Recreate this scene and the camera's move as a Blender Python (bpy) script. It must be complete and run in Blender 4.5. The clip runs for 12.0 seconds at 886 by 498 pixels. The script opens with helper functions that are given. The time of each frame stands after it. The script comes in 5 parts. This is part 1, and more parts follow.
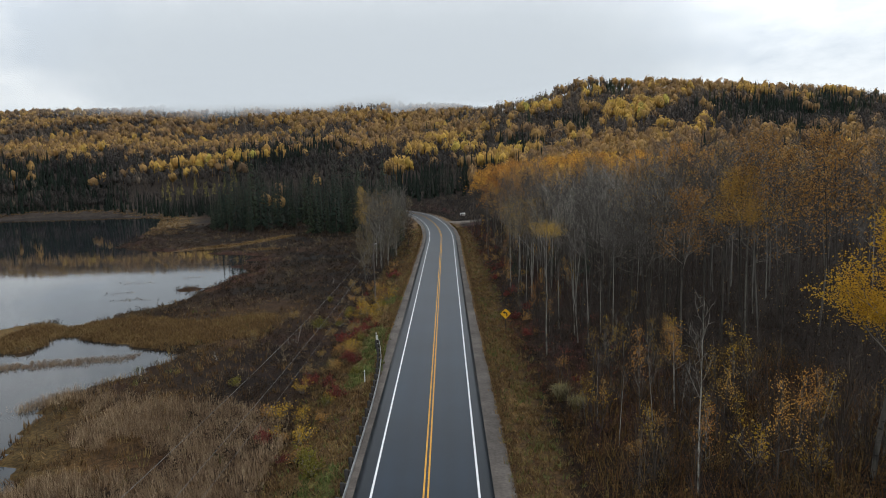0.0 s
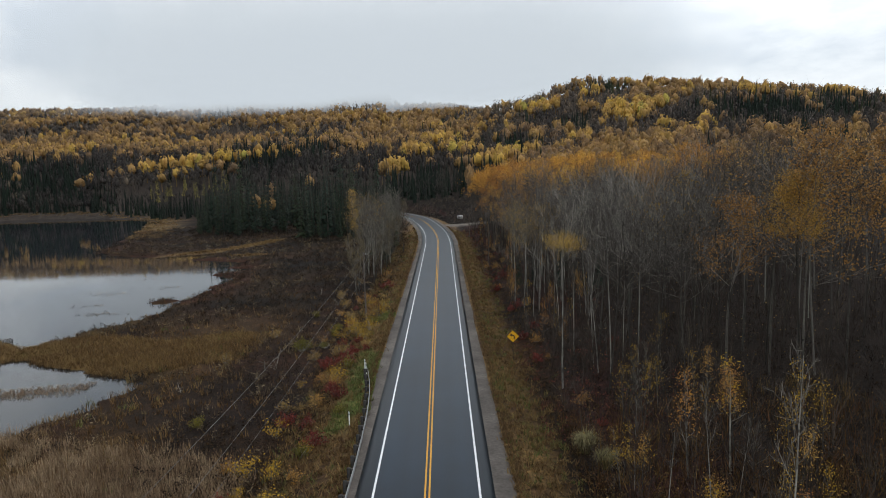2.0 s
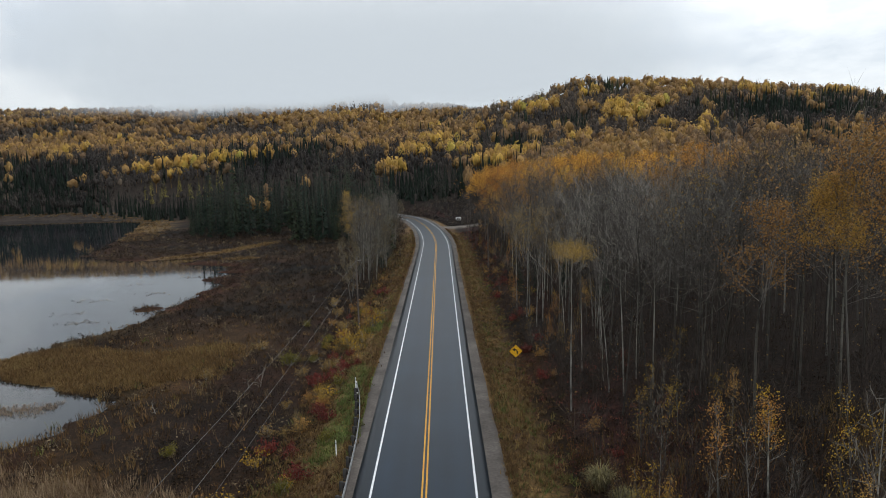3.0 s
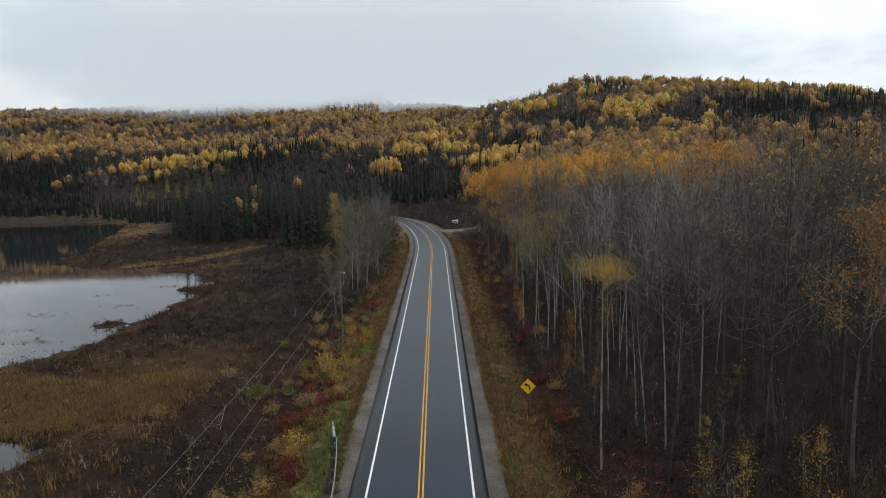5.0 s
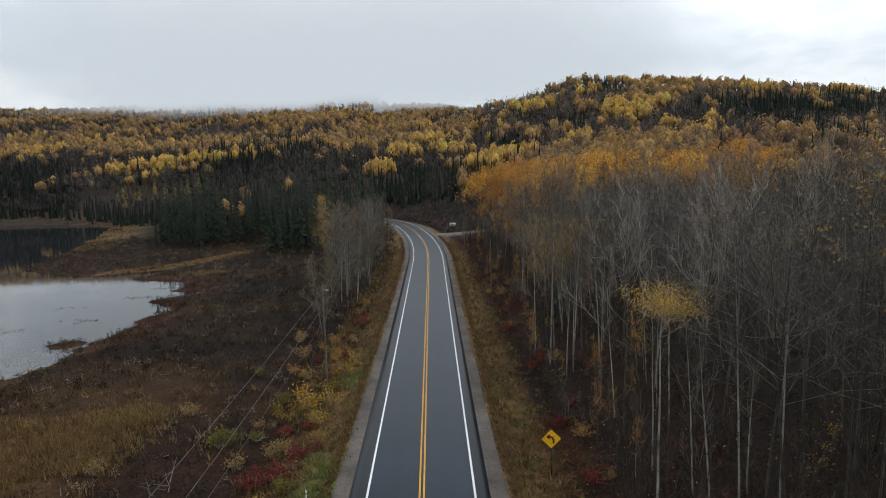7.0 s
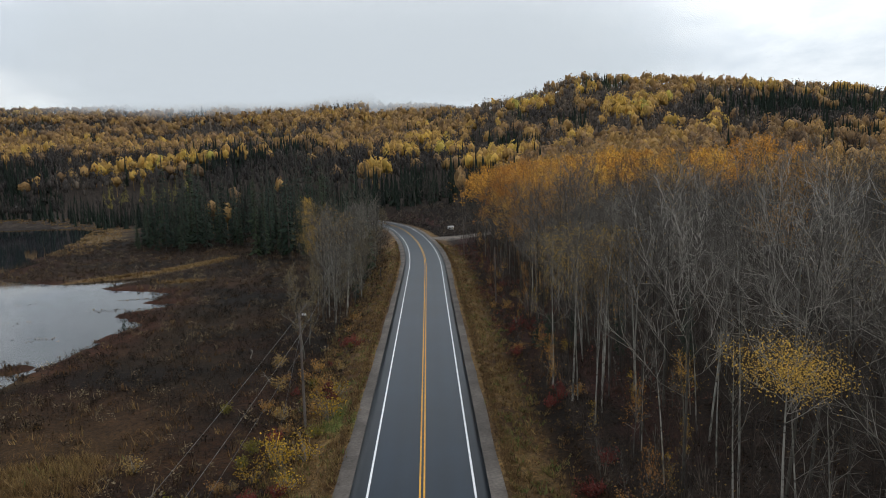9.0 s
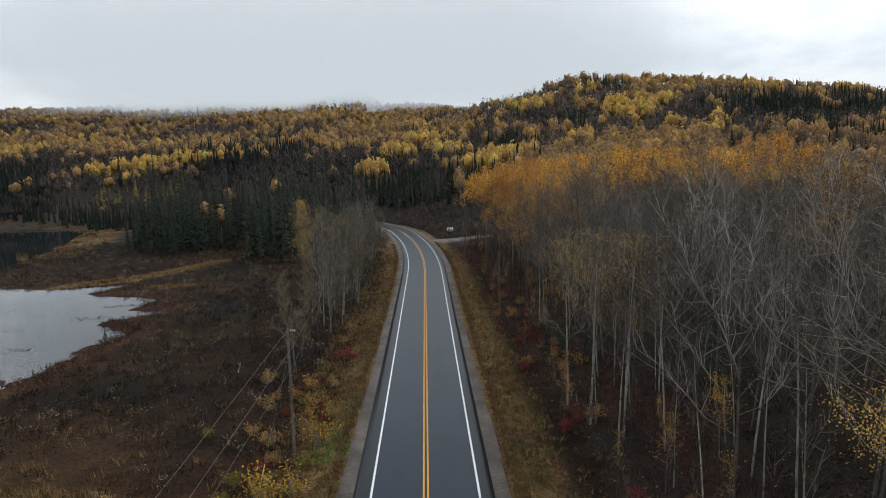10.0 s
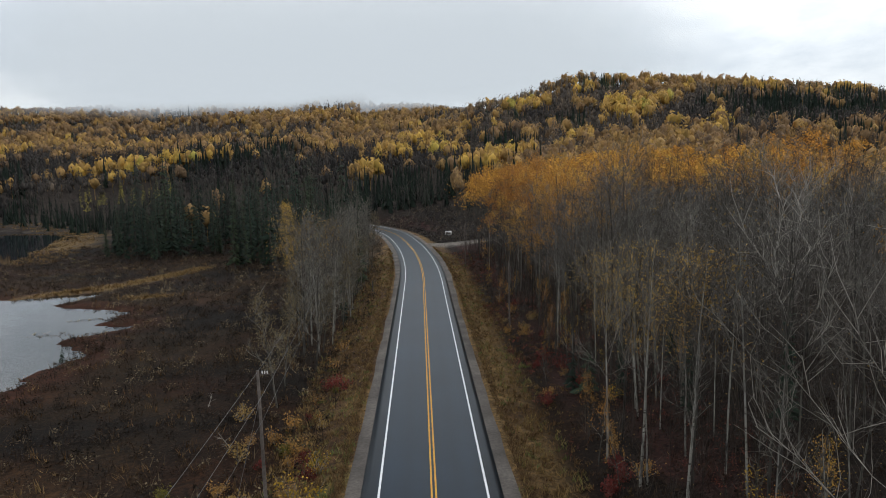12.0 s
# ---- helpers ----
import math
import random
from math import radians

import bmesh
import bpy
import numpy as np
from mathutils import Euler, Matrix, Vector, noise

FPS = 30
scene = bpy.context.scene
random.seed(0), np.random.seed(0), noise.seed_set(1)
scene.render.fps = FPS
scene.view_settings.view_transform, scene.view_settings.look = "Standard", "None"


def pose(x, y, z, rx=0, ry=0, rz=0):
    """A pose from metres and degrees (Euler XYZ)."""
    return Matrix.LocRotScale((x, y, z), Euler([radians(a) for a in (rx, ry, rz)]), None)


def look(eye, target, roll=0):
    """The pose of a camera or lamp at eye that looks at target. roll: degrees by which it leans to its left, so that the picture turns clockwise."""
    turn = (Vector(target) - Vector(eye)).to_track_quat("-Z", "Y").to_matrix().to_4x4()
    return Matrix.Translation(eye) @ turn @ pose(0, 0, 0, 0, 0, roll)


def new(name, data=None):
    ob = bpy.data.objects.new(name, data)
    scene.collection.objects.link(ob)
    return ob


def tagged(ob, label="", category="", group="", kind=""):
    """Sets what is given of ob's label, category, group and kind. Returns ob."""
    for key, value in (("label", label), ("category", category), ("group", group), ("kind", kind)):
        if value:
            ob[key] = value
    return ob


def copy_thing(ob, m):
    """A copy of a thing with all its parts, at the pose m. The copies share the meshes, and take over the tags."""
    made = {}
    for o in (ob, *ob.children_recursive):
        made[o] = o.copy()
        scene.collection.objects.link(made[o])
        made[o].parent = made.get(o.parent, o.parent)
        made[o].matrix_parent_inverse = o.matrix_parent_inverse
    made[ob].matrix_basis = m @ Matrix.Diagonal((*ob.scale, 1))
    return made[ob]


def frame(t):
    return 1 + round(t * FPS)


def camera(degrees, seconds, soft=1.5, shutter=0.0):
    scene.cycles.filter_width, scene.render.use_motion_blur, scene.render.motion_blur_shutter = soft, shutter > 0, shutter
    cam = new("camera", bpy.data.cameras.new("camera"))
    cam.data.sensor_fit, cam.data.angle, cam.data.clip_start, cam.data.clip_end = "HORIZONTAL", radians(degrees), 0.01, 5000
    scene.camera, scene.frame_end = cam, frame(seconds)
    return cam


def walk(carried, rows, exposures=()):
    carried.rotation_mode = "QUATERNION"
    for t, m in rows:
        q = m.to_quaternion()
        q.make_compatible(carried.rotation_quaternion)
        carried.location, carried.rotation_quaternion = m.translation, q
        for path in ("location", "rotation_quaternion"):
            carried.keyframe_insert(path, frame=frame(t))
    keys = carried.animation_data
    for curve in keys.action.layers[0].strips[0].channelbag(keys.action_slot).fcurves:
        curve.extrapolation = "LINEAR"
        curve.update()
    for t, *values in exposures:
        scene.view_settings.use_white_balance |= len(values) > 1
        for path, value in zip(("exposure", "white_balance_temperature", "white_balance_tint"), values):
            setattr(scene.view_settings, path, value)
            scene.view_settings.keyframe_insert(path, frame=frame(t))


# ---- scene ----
cam = camera(67.8, 12.0, soft=0.9)
PATH = [
    (0, (1.901, 0.423, 20.872), (1.108, 99.674, 8.683), -1.7),
    (0.5, (1.796, 3.094, 20.882), (1.170, 102.348, 8.709), -1.7),
    (1, (1.702, 5.725, 20.925), (1.239, 104.981, 8.754), -1.7),
    (1.5, (1.619, 8.366, 21.000), (1.311, 107.622, 8.830), -1.7),
    (2, (1.573, 11.047, 21.089), (1.406, 110.305, 8.929), -1.7),
    (2.5, (1.596, 13.776, 21.165), (1.564, 113.037, 9.025), -1.7),
    (3, (1.676, 16.561, 21.208), (1.779, 115.824, 9.095), -1.7),
    (5, (1.624, 28.455, 20.900), (2.357, 127.736, 8.954), -1.7),
    (5.5, (1.542, 31.287, 20.880), (2.449, 130.571, 8.965), -1.7),
    (6, (1.450, 34.133, 20.866), (2.537, 133.418, 8.977), -1.7),
    (6.5, (1.345, 36.987, 20.847), (2.616, 136.272, 8.982), -1.7),
    (7, (1.256, 39.843, 20.817), (2.700, 139.129, 8.972), -1.7),
    (9, (1.001, 51.546, 20.739), (3.014, 150.829, 8.956), -1.7),
    (9.5, (0.810, 54.414, 20.707), (3.011, 153.697, 8.960), -1.7),
    (10, (0.592, 57.252, 20.681), (2.995, 156.536, 8.973), -1.7),
    (10.5, (0.391, 60.039, 20.651), (3.006, 159.322, 8.982), -1.7),
    (11, (0.193, 62.794, 20.608), (3.023, 162.074, 8.973), -1.7),
    (11.5, (-0.039, 65.553, 20.548), (3.015, 164.831, 8.949), -1.7),
    (12, (-0.289, 68.315, 20.481), (3.008, 167.590, 8.924), -1.7),
]
walk(cam, [(t, look(eye, target, roll)) for t, eye, target, roll in PATH])

# ---- light: overcast autumn sky ----
world = bpy.data.worlds.new("overcast_sky")
scene.world = world
world.use_nodes = True
wn, wl = world.node_tree.nodes, world.node_tree.links
wn.clear()
SUN_ELEV, SUN_ROT = radians(38), radians(60)
sky = wn.new("ShaderNodeTexSky")
sky.sky_type, sky.sun_disc, sky.sun_elevation, sky.sun_rotation = "NISHITA", False, SUN_ELEV, SUN_ROT
sky_soft = wn.new("ShaderNodeMixRGB")
sky_soft.blend_type, sky_soft.inputs[0].default_value, sky_soft.inputs[2].default_value = "MULTIPLY", 1.0, (0.10, 0.10, 0.10, 1)
wl.new(sky.outputs[0], sky_soft.inputs[1])
wcoord = wn.new("ShaderNodeTexCoord")
wmap = wn.new("ShaderNodeMapping")
wmap.inputs["Scale"].default_value = (1.0, 1.0, 2.6)
wl.new(wcoord.outputs["Generated"], wmap.inputs[0])
wnoise = wn.new("ShaderNodeTexNoise")
wnoise.inputs["Scale"].default_value, wnoise.inputs["Detail"].default_value, wnoise.inputs["Roughness"].default_value = 3.4, 8, 0.6
wl.new(wmap.outputs[0], wnoise.inputs["Vector"])
wramp = wn.new("ShaderNodeValToRGB")
wramp.color_ramp.elements[0].position, wramp.color_ramp.elements[0].color = 0.40, (0.63, 0.695, 0.765, 1)
wramp.color_ramp.elements[1].position, wramp.color_ramp.elements[1].color = 0.59, (0.88, 0.925, 0.96, 1)
wl.new(wnoise.outputs[0], wramp.inputs[0])
# the cloud deck thins upwards: brighter overhead, greyer at the horizon
wsep = wn.new("ShaderNodeSeparateXYZ")
wl.new(wcoord.outputs["Generated"], wsep.inputs[0])
wlift = wn.new("ShaderNodeMapRange")
wlift.inputs[1].default_value, wlift.inputs[2].default_value, wlift.inputs[3].default_value, wlift.inputs[4].default_value = 0.0, 0.22, 0.92, 1.22
wl.new(wsep.outputs[2], wlift.inputs[0])
wgrade = wn.new("ShaderNodeMixRGB")
wgrade.blend_type, wgrade.inputs[0].default_value = "MULTIPLY", 1.0
wl.new(wramp.outputs[0], wgrade.inputs[1])
wside = wn.new("ShaderNodeMapRange")
wside.inputs[1].default_value, wside.inputs[2].default_value, wside.inputs[3].default_value, wside.inputs[4].default_value = -0.6, 0.6, 0.91, 1.07
wl.new(wsep.outputs[0], wside.inputs[0])
wboth = wn.new("ShaderNodeMath")
wboth.operation = "MULTIPLY"
wl.new(wlift.outputs[0], wboth.inputs[0])
wl.new(wside.outputs[0], wboth.inputs[1])
wl.new(wboth.outputs[0], wgrade.inputs[2])
wmix = wn.new("ShaderNodeMixRGB")
wmix.inputs[0].default_value = 0.93
wl.new(sky_soft.outputs[0], wmix.inputs[1])
wl.new(wgrade.outputs[0], wmix.inputs[2])
wbg = wn.new("ShaderNodeBackground")
wl.new(wmix.outputs[0], wbg.inputs[0])
wbg.inputs[1].default_value = 1.0
wout = wn.new("ShaderNodeOutputWorld")
wl.new(wbg.outputs[0], wout.inputs[0])

sun_data = bpy.data.lights.new("sun", "SUN")
sun_data.energy, sun_data.angle, sun_data.color = 0.9, radians(28), (1.0, 0.95, 0.88)
sun = new("sun", sun_data)
sun.rotation_euler = (radians(90) - SUN_ELEV, 0, -SUN_ROT + math.pi)
scene.view_settings.exposure = 0.0

# ---- small tools ----
rng = np.random.default_rng(7)
LATTICE = rng.random((256, 256))


def vnoise(x, y, size, shift=0):
    """Smooth value noise in 0..1, with cells of the given size in metres."""
    u, v = np.asarray(x, float) / size + 37.3 * shift, np.asarray(y, float) / size + 11.7 * shift
    i, j = np.floor(u).astype(int), np.floor(v).astype(int)
    f, g = u - i, v - j
    f, g = f * f * (3 - 2 * f), g * g * (3 - 2 * g)
    i0, i1, j0, j1 = i % 256, (i + 1) % 256, j % 256, (j + 1) % 256
    return (LATTICE[i0, j0] * (1 - f) + LATTICE[i1, j0] * f) * (1 - g) + (LATTICE[i0, j1] * (1 - f) + LATTICE[i1, j1] * f) * g


def fbm(x, y, size, shift=0):
    return (vnoise(x, y, size, shift) + 0.5 * vnoise(x, y, size / 2.1, shift + 1) + 0.25 * vnoise(x, y, size / 4.3, shift + 2)) / 1.75


def ease(a, b, v):
    s = np.clip((np.asarray(v, float) - a) / (b - a), 0, 1)
    return s * s * (3 - 2 * s)


def mesh_of(name, verts, tris, mat, smooth=False, **attrs):
    """A mesh from arrays of points and triangles; attrs are point attributes (n) or colours (n, 3)."""
    verts, tris = np.asarray(verts, np.float32), np.asarray(tris, np.int32)
    me = bpy.data.meshes.new(name)
    me.vertices.add(len(verts))
    me.vertices.foreach_set("co", verts.ravel())
    me.loops.add(tris.size)
    me.loops.foreach_set("vertex_index", tris.ravel())
    me.polygons.add(len(tris))
    me.polygons.foreach_set("loop_start", np.arange(0, tris.size, 3, dtype=np.int32))
    if smooth:
        me.polygons.foreach_set("use_smooth", np.ones(len(tris), bool))
    for key, val in attrs.items():
        val = np.asarray(val, np.float32)
        if val.ndim == 1:
            me.attributes.new(key, "FLOAT", "POINT").data.foreach_set("value", val)
        else:
            four = np.concatenate([val, np.ones((len(val), 1), np.float32)], 1)
            me.attributes.new(key, "FLOAT_COLOR", "POINT").data.foreach_set("color", four.ravel())
    me.update(calc_edges=True)
    me.validate()
    me.materials.append(mat)
    return me


def part(name, data, parent, label=""):
    """Links a mesh as one part under a thing or a part."""
    ob = new(name, data)
    ob.parent = parent
    return tagged(ob, label)


class Heap:
    """Collects points and triangles of one mesh."""

    def __init__(self):
        self.v, self.t, self.n = [], [], 0

    def add(self, v, t):
        self.v.append(np.asarray(v, float))
        self.t.append(np.asarray(t, int) + self.n)
        self.n += len(v)

    def tube(self, pts, radii, sides=6, cap=False):
        pts = np.asarray(pts, float)
        n = len(pts)
        d = np.gradient(pts, axis=0)
        d /= np.linalg.norm(d, axis=1)[:, None] + 1e-9
        ref = np.array([0.31, 0.95, 0.05]) if abs(d[0][2]) > 0.7 else np.array([0.0, 0.05, 1.0])
        a = np.cross(d, ref)
        a /= np.linalg.norm(a, axis=1)[:, None] + 1e-9
        b = np.cross(d, a)
        ang = np.arange(sides) * 2 * math.pi / sides
        ring = pts[:, None, :] + (a[:, None, :] * np.cos(ang)[None, :, None] + b[:, None, :] * np.sin(ang)[None, :, None]) * np.asarray(radii, float)[:, None, None]
        k = np.arange(sides)
        k2 = (k + 1) % sides
        tris = []
        for i in range(n - 1):
            p, q = i * sides, (i + 1) * sides
            tris.append(np.stack([p + k, p + k2, q + k2], 1))
            tris.append(np.stack([p + k, q + k2, q + k], 1))
        if cap:
            for base in (0, (n - 1) * sides):
                tris.append(np.array([[base, base + i, base + i + 1] for i in range(1, sides - 1)]))
        self.add(ring.reshape(-1, 3), np.concatenate(tris))

    def box(self, lo, hi):
        x0, y0, z0 = lo
        x1, y1, z1 = hi
        v = [(x, y, z) for z in (z0, z1) for y in (y0, y1) for x in (x0, x1)]
        q = [(0, 2, 3, 1), (4, 5, 7, 6), (0, 1, 5, 4), (2, 6, 7, 3), (0, 4, 6, 2), (1, 3, 7, 5)]
        self.add(v, [t for a, b, c, d in q for t in ((a, b, c), (a, c, d))])

    def leaves(self, centres, size, g, flat=0.0):
        """Small folded leaf clumps at the centres, turned at random."""
        c = np.asarray(centres, float)
        n = len(c)
        a = g.normal(size=(n, 3))
        a[:, 2] *= 1 - flat
        a /= np.linalg.norm(a, axis=1)[:, None]
        b = np.cross(a, g.normal(size=(n, 3)))
        b /= np.linalg.norm(b, axis=1)[:, None] + 1e-9
        s = (np.asarray(size) * g.uniform(0.6, 1.35, n))[:, None]
        nrm = np.cross(a, b)
        v = np.stack([c - a * s * 0.6, c + b * s * 0.42 + nrm * s * 0.12, c + a * s * 0.6, c - b * s * 0.42 + nrm * s * 0.12], 1).reshape(-1, 3)
        k = np.arange(n)[:, None] * 4
        self.add(v, np.concatenate([k + [[0, 1, 2]], k + [[0, 2, 3]]]))

    def arrays(self):
        return np.concatenate(self.v), np.concatenate(self.t)

    def mesh(self, name, mat, smooth=False):
        v, t = self.arrays()
        return mesh_of(name, v, t, mat, smooth)


# ---- materials ----
def material(name):
    m = bpy.data.materials.new(name)
    m.use_nodes = True
    n, l = m.node_tree.nodes, m.node_tree.links
    return m, n, l, n["Principled BSDF"]


def noise_node(n, l, scale, detail=4, coord="Object", rough=0.55):
    tc = n.new("ShaderNodeTexCoord")
    nz = n.new("ShaderNodeTexNoise")
    nz.inputs["Scale"].default_value, nz.inputs["Detail"].default_value, nz.inputs["Roughness"].default_value = scale, detail, rough
    l.new(tc.outputs[coord], nz.inputs["Vector"])
    return nz


def ramp_node(n, l, src, stops):
    r = n.new("ShaderNodeValToRGB")
    e = r.color_ramp.elements
    while len(e) < len(stops):
        e.new(0.5)
    for el, (p, c) in zip(e, stops):
        el.position, el.color = p, (*c, 1)
    l.new(src, r.inputs[0])
    return r


def mul_node(n, l, a, b, fac=1.0, mode="MULTIPLY"):
    x = n.new("ShaderNodeMixRGB")
    x.blend_type, x.inputs[0].default_value = mode, fac
    l.new(a, x.inputs[1])
    l.new(b, x.inputs[2])
    return x


def bump_node(n, l, src, bsdf, strength, distance):
    b = n.new("ShaderNodeBump")
    b.inputs["Strength"].default_value, b.inputs["Distance"].default_value = strength, distance
    l.new(src, b.inputs["Height"])
    l.new(b.outputs[0], bsdf.inputs["Normal"])


def surface(name, stops, scale, rough=0.85, bump=0.3, dist=0.02, fine=6.0, metal=0.0, per_object=0.0):
    """A rough surface whose colour varies at two scales."""
    m, n, l, p = material(name)
    nz = noise_node(n, l, scale)
    col = ramp_node(n, l, nz.outputs[0], stops)
    nf = noise_node(n, l, scale * fine, 3)
    fr = ramp_node(n, l, nf.outputs[0], [(0.3, (0.72, 0.72, 0.72)), (0.7, (1.2, 1.2, 1.2))])
    out = mul_node(n, l, col.outputs[0], fr.outputs[0])
    if per_object:
        oi = n.new("ShaderNodeObjectInfo")
        orr = ramp_node(n, l, oi.outputs["Random"], [(0, (1 - per_object,) * 3), (1, (1 + per_object,) * 3)])
        out = mul_node(n, l, out.outputs[0], orr.outputs[0])
    l.new(out.outputs[0], p.inputs["Base Color"])
    p.inputs["Roughness"].default_value, p.inputs["Metallic"].default_value = rough, metal
    bump_node(n, l, nf.outputs[0], p, bump, dist)
    return m


def foliage(name, stops, trans=0.35, tone=False, spread=0.3):
    """Leaves: colour varies by clump and by tree, some light passes through."""
    m, n, l, p = material(name)
    geo = n.new("ShaderNodeNewGeometry")
    if tone:
        at = n.new("ShaderNodeAttribute")
        at.attribute_name = "tone"
        src = at.outputs["Fac"]
    else:
        oi = n.new("ShaderNodeObjectInfo")
        src = oi.outputs["Random"]
    col = ramp_node(n, l, src, stops)
    isl = ramp_node(n, l, geo.outputs["Random Per Island"], [(0, (1 - spread,) * 3), (1, (1 + spread,) * 3)])
    out = mul_node(n, l, col.outputs[0], isl.outputs[0])
    l.new(out.outputs[0], p.inputs["Base Color"])
    p.inputs["Roughness"].default_value = 0.75
    p.inputs["Specular IOR Level"].default_value = 0.25
    tr = n.new("ShaderNodeBsdfTranslucent")
    l.new(out.outputs[0], tr.inputs[0])
    mx = n.new("ShaderNodeMixShader")
    mx.inputs[0].default_value = trans
    l.new(p.outputs[0], mx.inputs[1])
    l.new(tr.outputs[0], mx.inputs[2])
    l.new(mx.outputs[0], n["Material Output"].inputs[0])
    return m


def pale_bark(name, lift):
    """Aspen and birch bark: pale, with dark scars and bands."""
    m, n, l, p = material(name)
    tc = n.new("ShaderNodeTexCoord")
    mp = n.new("ShaderNodeMapping")
    mp.inputs["Scale"].default_value = (2.2, 2.2, 0.5)
    l.new(tc.outputs["Object"], mp.inputs[0])
    nz = n.new("ShaderNodeTexNoise")
    nz.inputs["Scale"].default_value, nz.inputs["Detail"].default_value = 1.6, 5
    l.new(mp.outputs[0], nz.inputs["Vector"])
    col = ramp_node(n, l, nz.outputs[0], [(0.36, (0.10, 0.09, 0.08)), (0.46, (0.30, 0.285, 0.25)), (0.7, (0.52, 0.50, 0.45))])
    mp2 = n.new("ShaderNodeMapping")
    mp2.inputs["Scale"].default_value = (1.2, 1.2, 5.0)
    l.new(tc.outputs["Object"], mp2.inputs[0])
    sc = n.new("ShaderNodeTexNoise")
    sc.inputs["Scale"].default_value, sc.inputs["Detail"].default_value = 1.5, 3
    l.new(mp2.outputs[0], sc.inputs["Vector"])
    scar = ramp_node(n, l, sc.outputs[0], [(0.33, (0.22, 0.2, 0.18)), (0.43, (1, 1, 1))])
    out = mul_node(n, l, col.outputs[0], scar.outputs[0])
    oi = n.new("ShaderNodeObjectInfo")
    orr = ramp_node(n, l, oi.outputs["Random"], [(0, (0.13 + lift, 0.115 + lift, 0.10 + lift)), (0.6, (0.20 + lift, 0.185 + lift, 0.17 + lift)), (0.9, (0.34 + lift, 0.325 + lift, 0.30 + lift)), (1, (0.62 + 0.5 * lift, 0.60 + 0.5 * lift, 0.57 + 0.5 * lift))])
    out2 = mul_node(n, l, out.outputs[0], orr.outputs[0])
    l.new(out2.outputs[0], p.inputs["Base Color"])
    p.inputs["Roughness"].default_value = 0.8
    bump_node(n, l, sc.outputs[0], p, 0.3, 0.02)
    return m


# the negative lift is the pale bark darkened for trunks in forest shade
MAT_BARK, MAT_BIRCH, MAT_SHADEBARK = pale_bark("pale_bark", 0.0), pale_bark("white_bark", 0.45), pale_bark("grey_bark", -0.075)
MAT_TWIG = foliage("grey_twigs", [(0, (0.10, 0.088, 0.074)), (1, (0.23, 0.207, 0.18))], 0.0, spread=0.5)
MAT_PALETWIG = foliage("pale_limbs", [(0, (0.15, 0.134, 0.114)), (1, (0.29, 0.262, 0.226))], 0.0, spread=0.35)
MAT_LIMBPALE = foliage("sunbleached_limbs", [(0, (0.27, 0.243, 0.208)), (1, (0.42, 0.385, 0.335))], 0.0, spread=0.35)
MAT_FINETWIG = foliage("fine_twigs", [(0, (0.050, 0.043, 0.036)), (0.6, (0.085, 0.074, 0.062)), (1, (0.150, 0.131, 0.110))], 0.0, spread=0.5)
MAT_MASSTWIG = foliage("forest_twigs", [(0, (0.026, 0.022, 0.018)), (0.6, (0.070, 0.061, 0.051)), (1, (0.165, 0.145, 0.122))], 0.0, tone=True, spread=0.45)
MAT_ALDERTWIG = foliage("alder_twigs", [(0, (0.085, 0.075, 0.061)), (1, (0.205, 0.184, 0.152))], 0.0, spread=0.5)
MAT_DARKBARK = surface("dark_bark", [(0.3, (0.035, 0.028, 0.022)), (0.7, (0.085, 0.068, 0.055))], 1.2, 0.9, 0.4)
MAT_SPRUCE = foliage("spruce_needles", [(0, (0.010, 0.018, 0.012)), (0.6, (0.016, 0.030, 0.017)), (1, (0.03, 0.042, 0.018))], 0.12)
MAT_LARCH = foliage("larch_needles", [(0, (0.17, 0.155, 0.045)), (1, (0.32, 0.26, 0.06))], 0.25, spread=0.4)
MAT_YELLOW = foliage("yellow_leaves", [(0, (0.42, 0.23, 0.025)), (0.5, (0.50, 0.29, 0.03)), (1, (0.56, 0.35, 0.04))], 0.4)
MAT_BUSHYELLOW = foliage("bush_yellow_leaves", [(0, (0.34, 0.21, 0.03)), (1, (0.58, 0.36, 0.035))], 0.35, spread=0.5)
MAT_OCHRE = foliage("ochre_leaves", [(0, (0.38, 0.17, 0.045)), (0.5, (0.53, 0.27, 0.06)), (1, (0.66, 0.40, 0.09))], 0.4, spread=0.45)
MAT_BROWNLEAF = foliage("brown_orange_leaves", [(0, (0.28, 0.150, 0.050)), (1, (0.42, 0.235, 0.070))], 0.35, spread=0.45)
MAT_PALELEAF = foliage("pale_straw_leaves", [(0, (0.26, 0.17, 0.06)), (1, (0.34, 0.22, 0.07))], 0.3)
MAT_DULLLEAF = foliage("dull_olive_brown_leaves", [(0, (0.14, 0.108, 0.058)), (1, (0.22, 0.168, 0.085))], 0.25, spread=0.45)
MAT_TANLEAF = foliage("tan_gold_leaves", [(0, (0.42, 0.25, 0.06)), (1, (0.58, 0.37, 0.08))], 0.4, spread=0.45)
MAT_REDLEAF = foliage("crimson_leaves", [(0, (0.13, 0.026, 0.022)), (1, (0.21, 0.045, 0.035))], 0.3)
MAT_GREENLEAF = foliage("olive_green_leaves", [(0, (0.12, 0.11, 0.022)), (1, (0.20, 0.17, 0.03))], 0.35)
